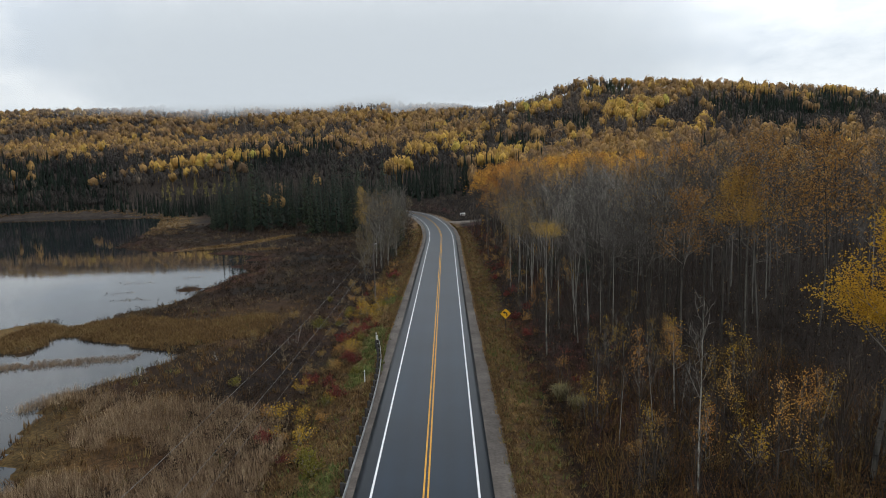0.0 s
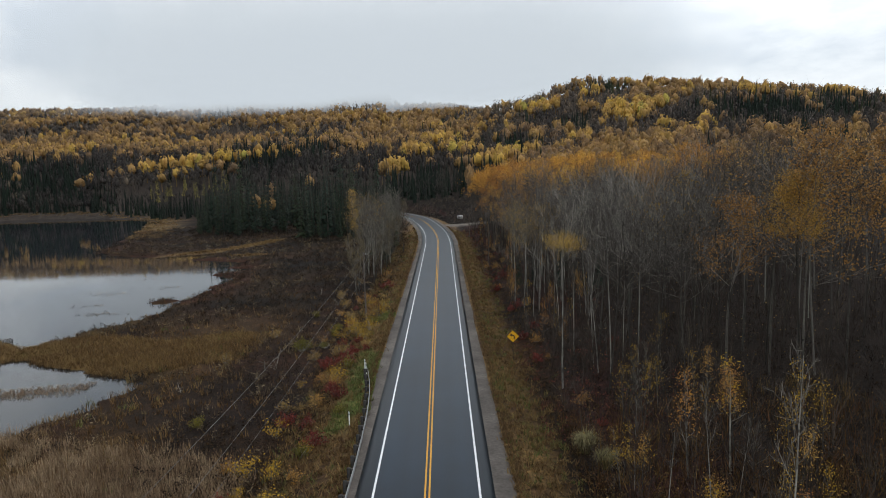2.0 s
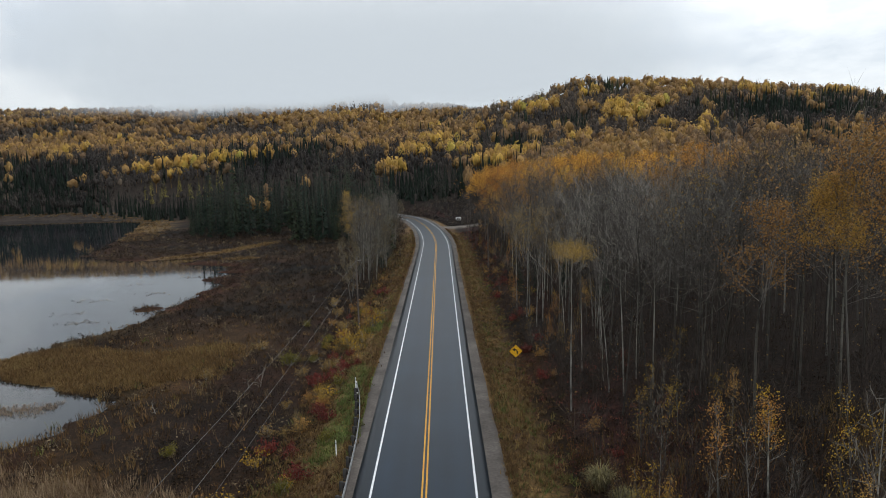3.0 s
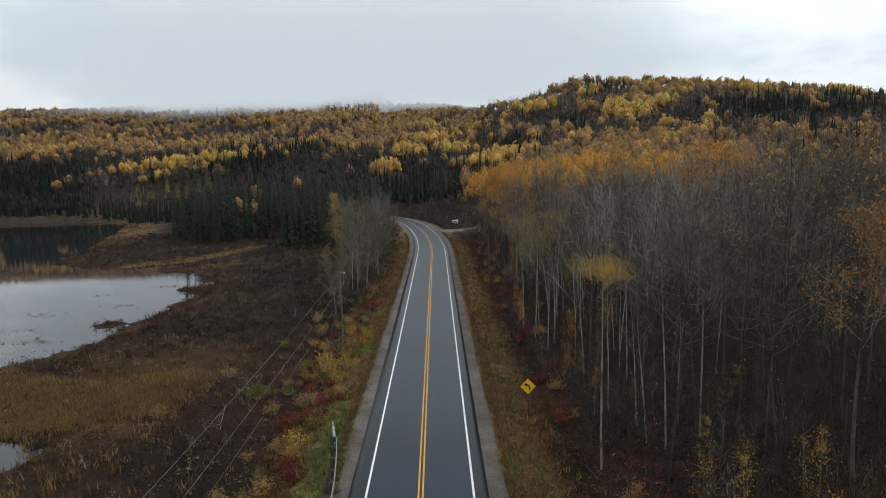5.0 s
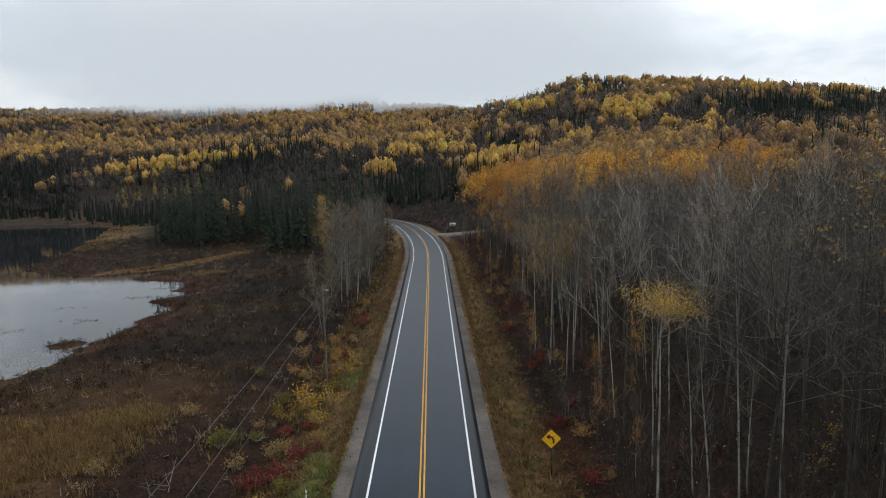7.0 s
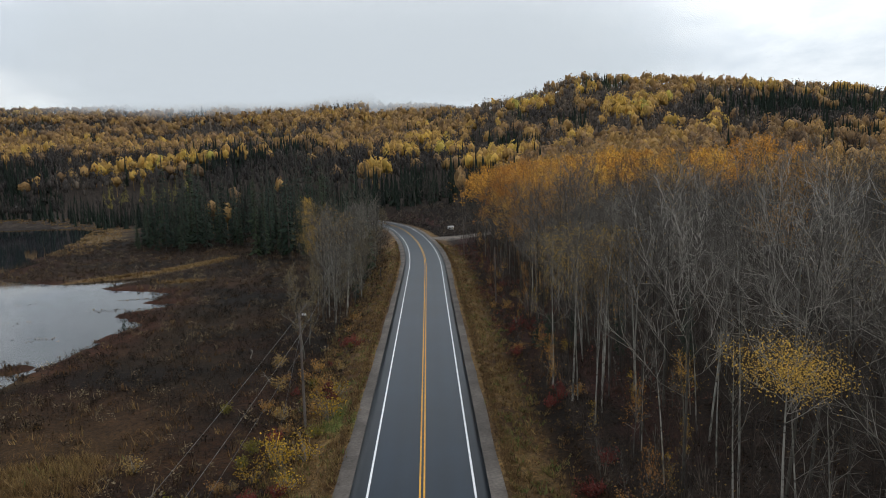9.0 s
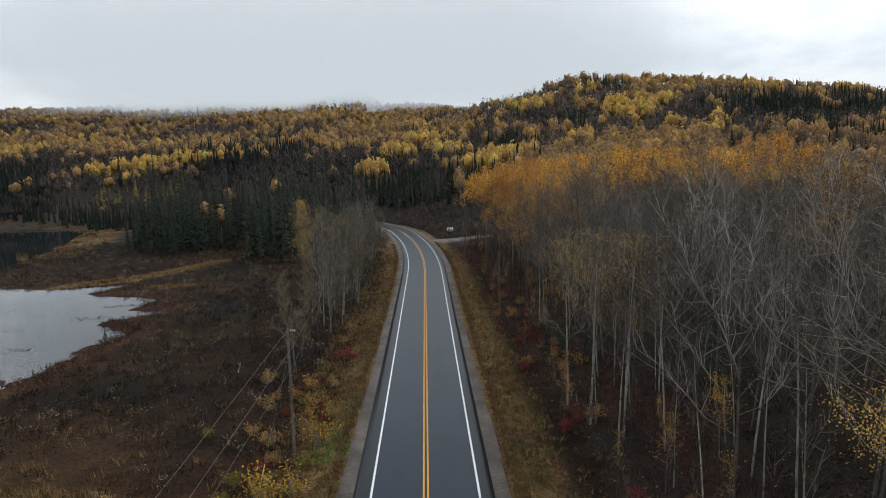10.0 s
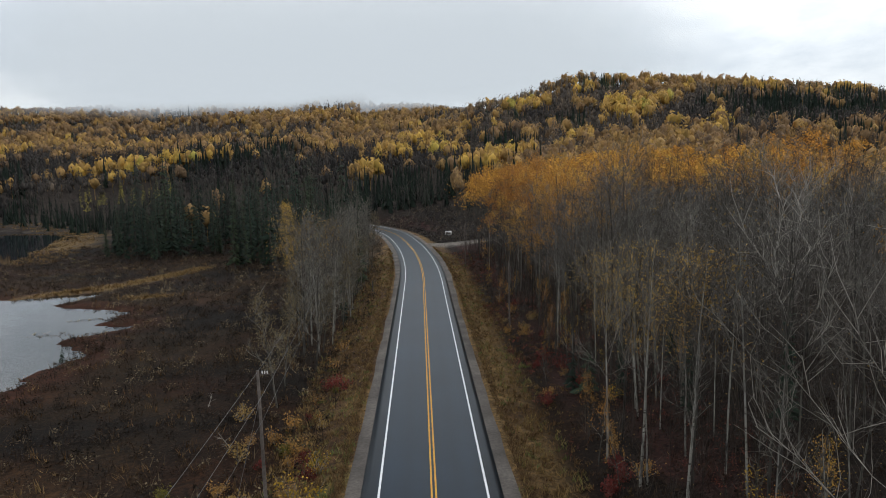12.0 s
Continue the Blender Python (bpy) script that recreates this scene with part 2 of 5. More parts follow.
# autumn leaf colours with blue mixed in to imitate distance haze
MAT_HILLLEAF = foliage("hillside_leaves", [(0, (0.19, 0.125, 0.075)), (0.25, (0.31, 0.19, 0.088)), (0.6, (0.46, 0.285, 0.09)), (0.85, (0.60, 0.40, 0.09)), (1, (0.42, 0.37, 0.09))], 0.35, tone=True, spread=0.35)
MAT_HILLBARE = foliage("hillside_bare_twigs", [(0, (0.024, 0.021, 0.020)), (0.45, (0.066, 0.055, 0.048)), (0.8, (0.14, 0.108, 0.080)), (1, (0.24, 0.17, 0.10))], 0.1, tone=True, spread=0.3)
MAT_HILLSPRUCE = foliage("hillside_spruce", [(0, (0.008, 0.014, 0.010)), (0.7, (0.016, 0.028, 0.016)), (1, (0.05, 0.055, 0.02))], 0.1, tone=True, spread=0.35)
MAT_FORESTWOOD = foliage("forest_wood", [(0, (0.045, 0.038, 0.032)), (0.7, (0.085, 0.075, 0.065)), (1, (0.24, 0.225, 0.20))], 0.0, tone=True, spread=0.25)
MAT_OCHREMASS = foliage("ochre_mass_leaves", [(0, (0.42, 0.19, 0.045)), (0.5, (0.62, 0.32, 0.06)), (1, (0.74, 0.45, 0.08))], 0.4, tone=True, spread=0.45)
MAT_BROWNMASS = foliage("brown_mass_leaves", [(0, (0.26, 0.138, 0.045)), (1, (0.44, 0.240, 0.068))], 0.35, tone=True)
# brown brush twigs, coloured darker to stand in for shade inside the wood
MAT_SHADETHICKET = foliage("thicket_twigs", [(0, (0.026, 0.019, 0.015)), (0.8, (0.050, 0.036, 0.028)), (1, (0.10, 0.08, 0.06))], 0.0, tone=True, spread=0.45)
MAT_SHRUB = foliage("marsh_shrub_twigs", [(0, (0.014, 0.0095, 0.0060)), (0.5, (0.036, 0.0200, 0.0108)), (0.82, (0.078, 0.050, 0.025)), (1, (0.19, 0.145, 0.085))], 0.15, tone=True, spread=0.45)
MAT_REDBRUSH = foliage("red_brush", [(0, (0.050, 0.024, 0.018)), (0.5, (0.130, 0.042, 0.028)), (1, (0.24, 0.065, 0.04))], 0.15, tone=True, spread=0.4)
MAT_CLUMP = foliage("pale_clump_grass", [(0, (0.22, 0.19, 0.09)), (1, (0.26, 0.22, 0.11))], 0.25, spread=0.5)
MAT_WEED = foliage("roadside_weeds", [(0, (0.025, 0.018, 0.010)), (0.35, (0.105, 0.048, 0.018)), (0.6, (0.13, 0.082, 0.024)), (0.8, (0.17, 0.11, 0.04)), (1, (0.09, 0.095, 0.025))], 0.2, tone=True, spread=0.4)
MAT_GRASS = foliage("dry_grass", [(0, (0.050, 0.027, 0.014)), (0.5, (0.125, 0.070, 0.027)), (0.8, (0.23, 0.150, 0.060)), (1, (0.098, 0.120, 0.032))], 0.25, tone=True, spread=0.35)
MAT_REED = foliage("straw_reeds", [(0, (0.12, 0.075, 0.047)), (0.6, (0.27, 0.185, 0.112)), (1, (0.42, 0.315, 0.20))], 0.25, tone=True, spread=0.35)
MAT_WOODPOLE = surface("weathered_pole_wood", [(0.3, (0.06, 0.046, 0.038)), (0.7, (0.13, 0.105, 0.088))], 1.5, 0.85, 0.4)
MAT_POST = surface("dark_creosoted_wood", [(0.3, (0.022, 0.02, 0.018)), (0.7, (0.06, 0.052, 0.045))], 2.0, 0.85, 0.4)
MAT_STEEL = surface("galvanised_steel", [(0.3, (0.28, 0.29, 0.30)), (0.7, (0.42, 0.43, 0.44))], 3.0, 0.5, 0.1, metal=0.7)
MAT_WHITE = surface("white_plastic", [(0.3, (0.62, 0.62, 0.6)), (0.7, (0.78, 0.78, 0.76))], 3.0, 0.5, 0.05)
MAT_PORCELAIN = surface("glazed_porcelain", [(0.3, (0.60, 0.59, 0.57)), (0.7, (0.74, 0.73, 0.71))], 3.0, 0.3, 0.05)
MAT_BLACK = surface("black_paint", [(0.3, (0.012, 0.012, 0.012)), (0.7, (0.022, 0.022, 0.022))], 3.0, 0.5, 0.05)
MAT_SIGN = surface("yellow_sign_sheeting", [(0.3, (0.92, 0.46, 0.014)), (0.7, (0.97, 0.52, 0.018))], 1.5, 0.45, 0.03)
MAT_WIRE = surface("aluminium_wire", [(0.3, (0.10, 0.10, 0.10)), (0.7, (0.2, 0.2, 0.2))], 0.4, 0.6, 0.02)
MAT_GUARD = surface("yellow_guy_guard", [(0.3, (0.5, 0.30, 0.03)), (0.7, (0.6, 0.36, 0.04))], 2.0, 0.6, 0.03)
MAT_LINEWHITE = surface("white_road_paint", [(0.3, (0.78, 0.79, 0.80)), (0.7, (0.90, 0.90, 0.90))], 1.2, 0.7, 0.2, 0.004, 12)
MAT_LINEYELLOW = surface("yellow_road_paint", [(0.3, (0.62, 0.30, 0.025)), (0.7, (0.76, 0.38, 0.035))], 1.2, 0.7, 0.2, 0.004, 12)
MAT_GRAVEL = surface("shoulder_gravel", [(0.28, (0.060, 0.050, 0.043)), (0.5, (0.102, 0.086, 0.074)), (0.72, (0.165, 0.141, 0.122))], 0.3, 0.95, 0.8, 0.03, 14)


def asphalt():
    """Asphalt: worn, lighter wheel paths and fresh dark edges, mottled."""
    m, n, l, p = material("asphalt")
    at = n.new("ShaderNodeAttribute")
    at.attribute_name = "across"
    base = ramp_node(n, l, at.outputs["Fac"], [(0.0, (0.0034, 0.0075, 0.0120)), (0.105, (0.0037, 0.0079, 0.0130)), (0.125, (0.0075, 0.0155, 0.0270)), (0.22, (0.0093, 0.0199, 0.0340)), (0.33, (0.0075, 0.0155, 0.0270)),
                                               (0.40, (0.0088, 0.0186, 0.0316)), (0.5, (0.0069, 0.0146, 0.0248)), (0.60, (0.0088, 0.0186, 0.0316)), (0.69, (0.0073, 0.0155, 0.0265)), (0.79, (0.0091, 0.0196, 0.0334)),
                                               (0.875, (0.0075, 0.0155, 0.0270)), (0.895, (0.0037, 0.0079, 0.0130)), (1.0, (0.0034, 0.0075, 0.0120))])
    nz = noise_node(n, l, 0.11, 5)
    big = ramp_node(n, l, nz.outputs[0], [(0.3, (0.72, 0.72, 0.72)), (0.7, (1.25, 1.25, 1.25))])
    nf = noise_node(n, l, 9.0, 4)
    fine = ramp_node(n, l, nf.outputs[0], [(0.3, (0.8, 0.8, 0.8)), (0.7, (1.2, 1.2, 1.2))])
    a = mul_node(n, l, base.outputs[0], big.outputs[0])
    b = mul_node(n, l, a.outputs[0], fine.outputs[0])
    l.new(b.outputs[0], p.inputs["Base Color"])
    p.inputs["Roughness"].default_value, p.inputs["Specular IOR Level"].default_value = 0.30, 0.20
    bump_node(n, l, nf.outputs[0], p, 0.14, 0.008)
    return m


def earth():
    """Ground: colour by plant cover, broken by soil and litter at two scales."""
    m, n, l, p = material("earth")
    at = n.new("ShaderNodeAttribute")
    at.attribute_name = "cover"
    nz = noise_node(n, l, 0.35, 6, rough=0.65)
    big = ramp_node(n, l, nz.outputs[0], [(0.3, (0.55, 0.52, 0.5)), (0.55, (1.0, 1.0, 1.0)), (0.72, (1.5, 1.42, 1.3))])
    nf = noise_node(n, l, 3.2, 5, rough=0.7)
    fine = ramp_node(n, l, nf.outputs[0], [(0.34, (0.35, 0.33, 0.32)), (0.5, (1, 1, 1)), (0.66, (1.7, 1.58, 1.4))])
    a = mul_node(n, l, at.outputs["Color"], big.outputs[0])
    nm = noise_node(n, l, 1.1, 5, rough=0.7)
    straw = ramp_node(n, l, nm.outputs[0], [(0.56, (0, 0, 0)), (0.72, (0.012, 0.007, 0.0034))])
    a2 = mul_node(n, l, a.outputs[0], straw.outputs[0], 1.0, "ADD")
    b = mul_node(n, l, a2.outputs[0], fine.outputs[0])
    l.new(b.outputs[0], p.inputs["Base Color"])
    p.inputs["Roughness"].default_value = 0.95
    p.inputs["Specular IOR Level"].default_value = 0.15
    bump_node(n, l, nf.outputs[0], p, 0.9, 0.15)
    return m


def lake_water():
    m, n, l, p = material("lake_water")
    nz = noise_node(n, l, 0.05, 3)
    col = ramp_node(n, l, nz.outputs[0], [(0.3, (0.012, 0.015, 0.018)), (0.7, (0.017, 0.020, 0.024))])
    l.new(col.outputs[0], p.inputs["Base Color"])
    p.inputs["Roughness"].default_value, p.inputs["IOR"].default_value = 0.04, 1.33
    nf = noise_node(n, l, 0.9, 3)
    bump_node(n, l, nf.outputs[0], p, 0.006, 0.008)
    return m


MAT_ASPHALT, MAT_EARTH, MAT_WATER = asphalt(), earth(), lake_water()

# ---- the lie of the land ----
WATER_Z = -1.8
LAKE = [(-150, 352), (-124, 275), (-113, 236), (-107, 214), (-96, 203), (-80, 196), (-64, 204), (-69, 190), (-51, 181), (-52, 171), (-46, 169), (-53, 162), (-45, 153), (-47, 140), (-47, 118), (-53, 108), (-56, 99), (-61, 104), (-68, 99), (-120, 108), (-330, 300), (-250, 402), (-200, 396)]
POND = [(-72, 86), (-53, 84), (-54, 93), (-45, 87.5), (-40, 87), (-33, 82), (-35, 74), (-38, 69), (-41, 65), (-37, 58), (-34, 51), (-31, 45), (-34, 38), (-62, 36), (-90, 70)]


def road_x(y):
    """The centre line: straight, then a long bend to the left."""
    y = np.asarray(y, float)
    return -0.00083 * np.maximum(y - 190, 0) ** 2 - 0.0022 * np.clip(y - 285, 0, 60) ** 2 - 0.264 * np.maximum(y - 345, 0)


def shore_distance(x, y, poly):
    """Metres to the outline of a pool, positive inside it."""
    x, y = np.asarray(x, float), np.asarray(y, float)
    best, inside = np.full(x.shape, 1e9), np.zeros(x.shape, bool)
    for (ax, ay), (bx, by) in zip(poly, poly[1:] + poly[:1]):
        t = np.clip(((x - ax) * (bx - ax) + (y - ay) * (by - ay)) / ((bx - ax) ** 2 + (by - ay) ** 2), 0, 1)
        best = np.minimum(best, np.hypot(x - ax - t * (bx - ax), y - ay - t * (by - ay)))
        if ay != by:
            inside ^= ((ay > y) != (by > y)) & (x < ax + (y - ay) * (bx - ax) / (by - ay))
    return np.where(inside, best, -best)


SPIT = [(-104, 198), (-89, 191), (-80, 194), (-75, 200), (-66, 207), (-62, 212), (-58, 222), (-55, 232)]


def spit_distance(x, y):
    """Metres to the low tawny spit between the two parts of the lake."""
    best = np.hypot((x + 53) * 0.55, y - 194)
    for (ax, ay), (bx, by) in zip(SPIT, SPIT[1:]):
        t = np.clip(((x - ax) * (bx - ax) + (y - ay) * (by - ay)) / ((bx - ax) ** 2 + (by - ay) ** 2), 0, 1)
        best = np.minimum(best, np.hypot(x - ax - t * (bx - ax), y - ay - t * (by - ay)))
    return best


def wetness(x, y):
    """Above 0 under water, with a ragged shore and a small islet."""
    w = np.maximum(shore_distance(x, y, LAKE), shore_distance(x, y, POND))
    w = w + 2.6 * (fbm(x, y, 7, 3) - 0.5) + 1.6 * (vnoise(x, y, 2.3, 5) - 0.5)
    islet = 1.2 - np.hypot((x + 50.2) / 2.1, (y - 130.5) / 2.9) + 0.5 * (vnoise(x, y, 1.4, 9) - 0.5)
    return np.minimum(w, -islet * 3)


def land(x, y):
    """Height of the ground."""
    x, y = np.asarray(x, float), np.asarray(y, float)
    d = x - road_x(np.minimum(y, 420))
    z = -1.45 + 0.35 * (fbm(x, y, 6, 8) - 0.5)
    w = wetness(x, y)
    z = z - 0.35 * ease(-4, 0.3, w) - 1.2 * ease(0.2, 4, w)
    back = y - 38 * ease(-90, -170, x)
    rise = np.interp(back, [-400, 0, 335, 380, 440, 530, 620, 760, 900, 1000, 1200, 1500, 6000], [6, 0, 0, 3, 18, 34, 45, 72, 103, 124, 148, 154, 154])
    rise = np.minimum(rise, 90) + np.maximum(rise - 90, 0) * (1 - 0.85 * ease(-60, 160, x)) * (1 - 0.2 * ease(-360, -560, x))
    rise = rise * (0.94 + 0.12 * fbm(x, y, 240, 2))
    z = z + rise + 6 * np.exp(-((x + 145) / 50) ** 2 - ((y - 480) / 30) ** 2)
    z = np.where(w > 0.2, np.minimum(z, WATER_Z - 0.15 - 0.08 * np.minimum(w, 8)), z)
    east = ease(9, 16, d)
    bank = -0.7 + 6.5 * (1 - np.exp(-np.maximum(d - 11, 0) / 38)) + 0.5 * (fbm(x, y, 9, 4) - 0.5)
    crest = np.interp(x, [-150, -60, 26, 50, 93, 115, 141, 232, 343, 437, 700], [10, 26, 53, 68, 75, 81, 88, 82, 76, 65, 50])
    foot = 235 - 0.25 * np.clip(x - 140, -150, 200)
    s = np.clip((y - foot) / (645 - foot), 0, 1.0)
    hill = crest * s ** 1.5 * (0.94 + 0.14 * fbm(x, y, 120, 6)) - 0.03 * np.maximum(y - 680, 0)
    flank = east * bank + (1 - east) * -0.6 + rise * 0.85
    side = ease(-6, 14, d)
    z = z * (1 - side) + flank * side
    slope = hill * ease(-160, 20, x) + np.where(d > 12, bank * 0.7, -4)
    z = np.where(slope > z, slope, z)
    # road bed with its slopes and ditches
    bed = np.where(d < 0, np.interp(-d, [0, 6.3, 7.4, 12.5], [-0.06, -0.08, -0.45, -1.4]), np.interp(d, [0, 6.1, 7.2, 9.6, 12], [-0.06, -0.08, -0.4, -0.85, -0.5]))
    k = 1 - ease(9, 13.5 + 8 * ease(260, 400, y), np.abs(d))
    k = k * (1 - ease(400, 440, y))
    z = z * (1 - k) + bed * k
    # side track on the right
    drive = (1 - ease(3.2, 5.5, np.abs(y - 256 - 0.1 * d))) * ease(2, 5, d) * (1 - ease(45, 60, d))
    return z * (1 - drive) + (-0.07 + 0.02 * np.maximum(d - 8, 0)) * drive


def axis(parts):
    out = []
    for a, b, step in parts:
        out.append(np.arange(a, b, step))
    return np.concatenate(out)


far_out = np.geomspace(90, 4000, 46)
gx = np.unique(np.concatenate([-far_out, axis([(-88, -18, 1.3), (-18, 18, 0.6), (18, 60, 1.6), (60, 90, 3)]), far_out]))
gy = np.unique(np.concatenate([-np.geomspace(20, 1500, 14), axis([(-16, 30, 5), (30, 215, 1.3), (215, 420, 3)]), np.geomspace(420, 4000, 60)]))
XX, YY = np.meshgrid(gx, gy, indexing="ij")
ZZ = land(XX, YY)


def cover_colour(x, y):
    """Base colour of the plant cover on the ground."""
    d = x - road_x(np.minimum(y, 420))
    w = wetness(x, y)

    def mix(c, col, k):
        return c * (1 - k[..., None]) + np.array(col) * k[..., None]
    c = np.broadcast_to(np.array([0.0115, 0.0070, 0.0044]), (*x.shape, 3)).copy()
    c = mix(c, (0.032, 0.0138, 0.0068), ease(0.45, 0.6, fbm(x * 0.7, y, 15, 33)))
    sedge = ease(0.52, 0.64, fbm(x * 0.55, y, 20, 12))
    sedge = sedge * (1 - 0.7 * ease(100, 118, y)) * (1 - 0.8 * ease(-27, -19, x))
    c = mix(c, (0.074, 0.042, 0.017), sedge * 0.9)
    c = mix(c, (0.013, 0.0075, 0.0055), ease(0.54, 0.64, fbm(x * 0.5, y, 17, 52)) * 0.7 * (1 - sedge))
    c = mix(c, (0.085, 0.055, 0.02), ease(-7, -1.5, w) * ease(0.35, 0.55, fbm(x, y, 16, 15)) * (y < 130))
    c = mix(c, (0.062, 0.022, 0.011), ease(-9, -2, w) * ease(0.30, 0.5, fbm(x, y, 24, 17)) * (y > 118) * (y < 300))
    spit = 1 - ease(1.5, 4.0, spit_distance(x, y) + 2.5 * (fbm(x, y, 6, 28) - 0.5))
    spit = np.maximum(spit, (1 - ease(6, 13, np.abs(w + 6))) * (y > 290))
    c = mix(c, (0.20, 0.135, 0.070), spit * (0.45 + 0.65 * ease(0.38, 0.58, fbm(x, y, 7, 27))))
    peninsula = (1 - ease(5, 9, np.abs(y - 94))) * (x < -24) * ease(-26, -32, x)
    c = mix(c, (0.15, 0.096, 0.034), peninsula)
    hollow = 1 - ease(0.5, 1.1, np.hypot((x + 23) / 14, (y - 74 + 0.25 * (x + 23)) / 11) + 0.4 * (fbm(x, y, 6, 35) - 0.5))
    c = mix(c, (0.010, 0.006, 0.005), hollow * 0.8)
    c = c * (1 - 0.3 * ease(85, 112, y) * (d < 0))[..., None]
    verge = np.where(d < 0, 1 - ease(8.5, 12.5, -d), 1 - ease(7.8, 10.6, d)) * (y < 430)
    c = mix(c, (0.155, 0.098, 0.042), verge)
    c = mix(c, (0.055, 0.030, 0.017), verge * ease(0.5, 0.62, fbm(x, y * 0.5, 5, 29)) * 0.8)
    green = verge * (d < 0) * (1 - ease(7.2, 9.2, np.abs(d))) * ease(0.36, 0.5, fbm(x, y, 13, 21)) * (1 - ease(100, 125, y))
    c = mix(c, (0.095, 0.120, 0.030), green)
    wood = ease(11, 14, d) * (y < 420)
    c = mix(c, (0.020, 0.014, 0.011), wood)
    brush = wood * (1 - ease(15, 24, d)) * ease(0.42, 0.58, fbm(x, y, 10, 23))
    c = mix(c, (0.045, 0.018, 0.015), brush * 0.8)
    far = ease(335, 380, y)
    c = mix(c, (0.050, 0.040, 0.034), far)
    track = (1 - ease(3.0, 4.4, np.abs(y - 256 - 0.1 * d))) * ease(3, 6, d) * (1 - ease(45, 60, d))
    return mix(c, (0.16, 0.145, 0.13), track)


nx, ny = XX.shape
idx = np.arange(nx * ny).reshape(nx, ny)
q = np.stack([idx[:-1, :-1], idx[1:, :-1], idx[1:, 1:], idx[:-1, 1:]], -1).reshape(-1, 4)
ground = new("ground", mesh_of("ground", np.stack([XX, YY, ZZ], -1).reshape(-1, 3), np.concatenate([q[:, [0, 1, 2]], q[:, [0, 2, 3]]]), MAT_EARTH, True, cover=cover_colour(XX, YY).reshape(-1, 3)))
tagged(ground, "brown autumn marsh, grassy verges and wooded hills", "ground", kind="structure")

h = Heap()
h.add([(-420, 20, WATER_Z), (-25, 20, WATER_Z), (-25, 420, WATER_Z), (-420, 420, WATER_Z)], [(0, 1, 2), (0, 2, 3)])
tagged(new("water", h.mesh("water", MAT_WATER)), "calm grey lake water mirroring the overcast sky", "water", kind="structure")


def ribbon(name, offsets, y0, y1, mat, step=2.0, across=False):
    """A strip along the road: (offset, height) pairs from left to right, swept along the centre line."""
    ys = np.arange(y0, y1 + step / 2, step)
    cx = road_x(ys)
    slope = np.gradient(cx, ys)
    nrm = np.stack([np.ones_like(ys), -slope], 1) / np.sqrt(1 + slope ** 2)[:, None]
    at = offsets if callable(offsets) else (lambda yy: offsets)
    offsets = at(0)
    m = len(offsets)
    v = np.array([[(cx[i] + nrm[i, 0] * o, ys[i] + nrm[i, 1] * o, zz) for o, zz in at(ys[i])] for i in range(len(ys))]).reshape(-1, 3)
    ii = np.arange(len(ys) * m).reshape(-1, m)
    f = np.stack([ii[:-1, :-1], ii[:-1, 1:], ii[1:, 1:], ii[1:, :-1]], -1).reshape(-1, 4)
    extra = {}
    if across:
        lo, hi = offsets[0][0], offsets[-1][0]
        extra["across"] = np.tile([(o - lo) / (hi - lo) for o, _ in offsets], len(ys))
    return mesh_of(name, v, np.concatenate([f[:, [0, 1, 2]], f[:, [0, 2, 3]]]), mat, False, **extra)


road = new("road", ribbon("road", [(-4.75, -0.12), (-4.7, 0.0)] + [(o, 0.0) for o in np.linspace(-4.2, 4.0, 21)] + [(4.4, 0.0), (4.45, -0.12)], -60, 410, MAT_ASPHALT, across=True))
tagged(road, "grey two-lane asphalt road with worn wheel paths", "road", kind="structure")
for name, o, width, mat, label in (("edge_line", -3.55, 0.15, MAT_LINEWHITE, "white painted edge line on asphalt"), ("edge_line", 3.45, 0.15, MAT_LINEWHITE, "white painted edge line on asphalt"),
                                   ("centre_line", -0.14, 0.12, MAT_LINEYELLOW, "yellow painted centre line on asphalt"), ("centre_line", 0.14, 0.12, MAT_LINEYELLOW, "yellow painted centre line on asphalt")):
    part(name, ribbon(name, [(o - width / 2, 0.004), (o + width / 2, 0.004)], -60, 410, mat), road, label)


def ragged(yy, k):
    return 0.22 * (float(fbm(np.array([yy]), np.array([k * 50.0]), 9, 77)[0]) - 0.5) + 0.10 * (float(vnoise(np.array([yy]), np.array([k * 9.0]), 3.6, 78)[0]) - 0.5)


def left_edge(yy):
    a = float(np.interp(yy, [60, 82, 120, 180, 225], [-5.55, -6.0, -5.8, -5.65, -6.1])) + 1.1 * ragged(yy, 1)
    return [(a, -0.2), (a + 0.14, -0.06), (a + 0.6, -0.03), (-4.72, -0.012)]


def right_edge(yy):
    b = float(np.interp(yy, [50, 90, 160, 225], [6.0, 5.65, 5.4, 5.9])) + 1.1 * ragged(yy, 2)
    return [(4.42, -0.012), (b - 0.7, -0.03), (b - 0.14, -0.06), (b, -0.2)]


for edge in (left_edge, right_edge):
    tagged(new("shoulder", ribbon("shoulder", edge, -60, 410, MAT_GRAVEL, 2.0)), "compacted grey gravel road shoulder", "road shoulder", kind="structure")

# ---- trees ----
def wander(start, direction, length, n, g, bend=0.25, lift=0.0):
    """A slightly crooked line of n + 1 points."""
    p, d = np.array(start, float), np.array(direction, float)
    d /= np.linalg.norm(d)
    pts = [p.copy()]
    for _ in range(n):
        d = d + g.normal(size=3) * bend / n + np.array([0, 0, lift / n])
        d /= np.linalg.norm(d)
        p = p + d * length / n
        pts.append(p.copy())
    return np.array(pts)


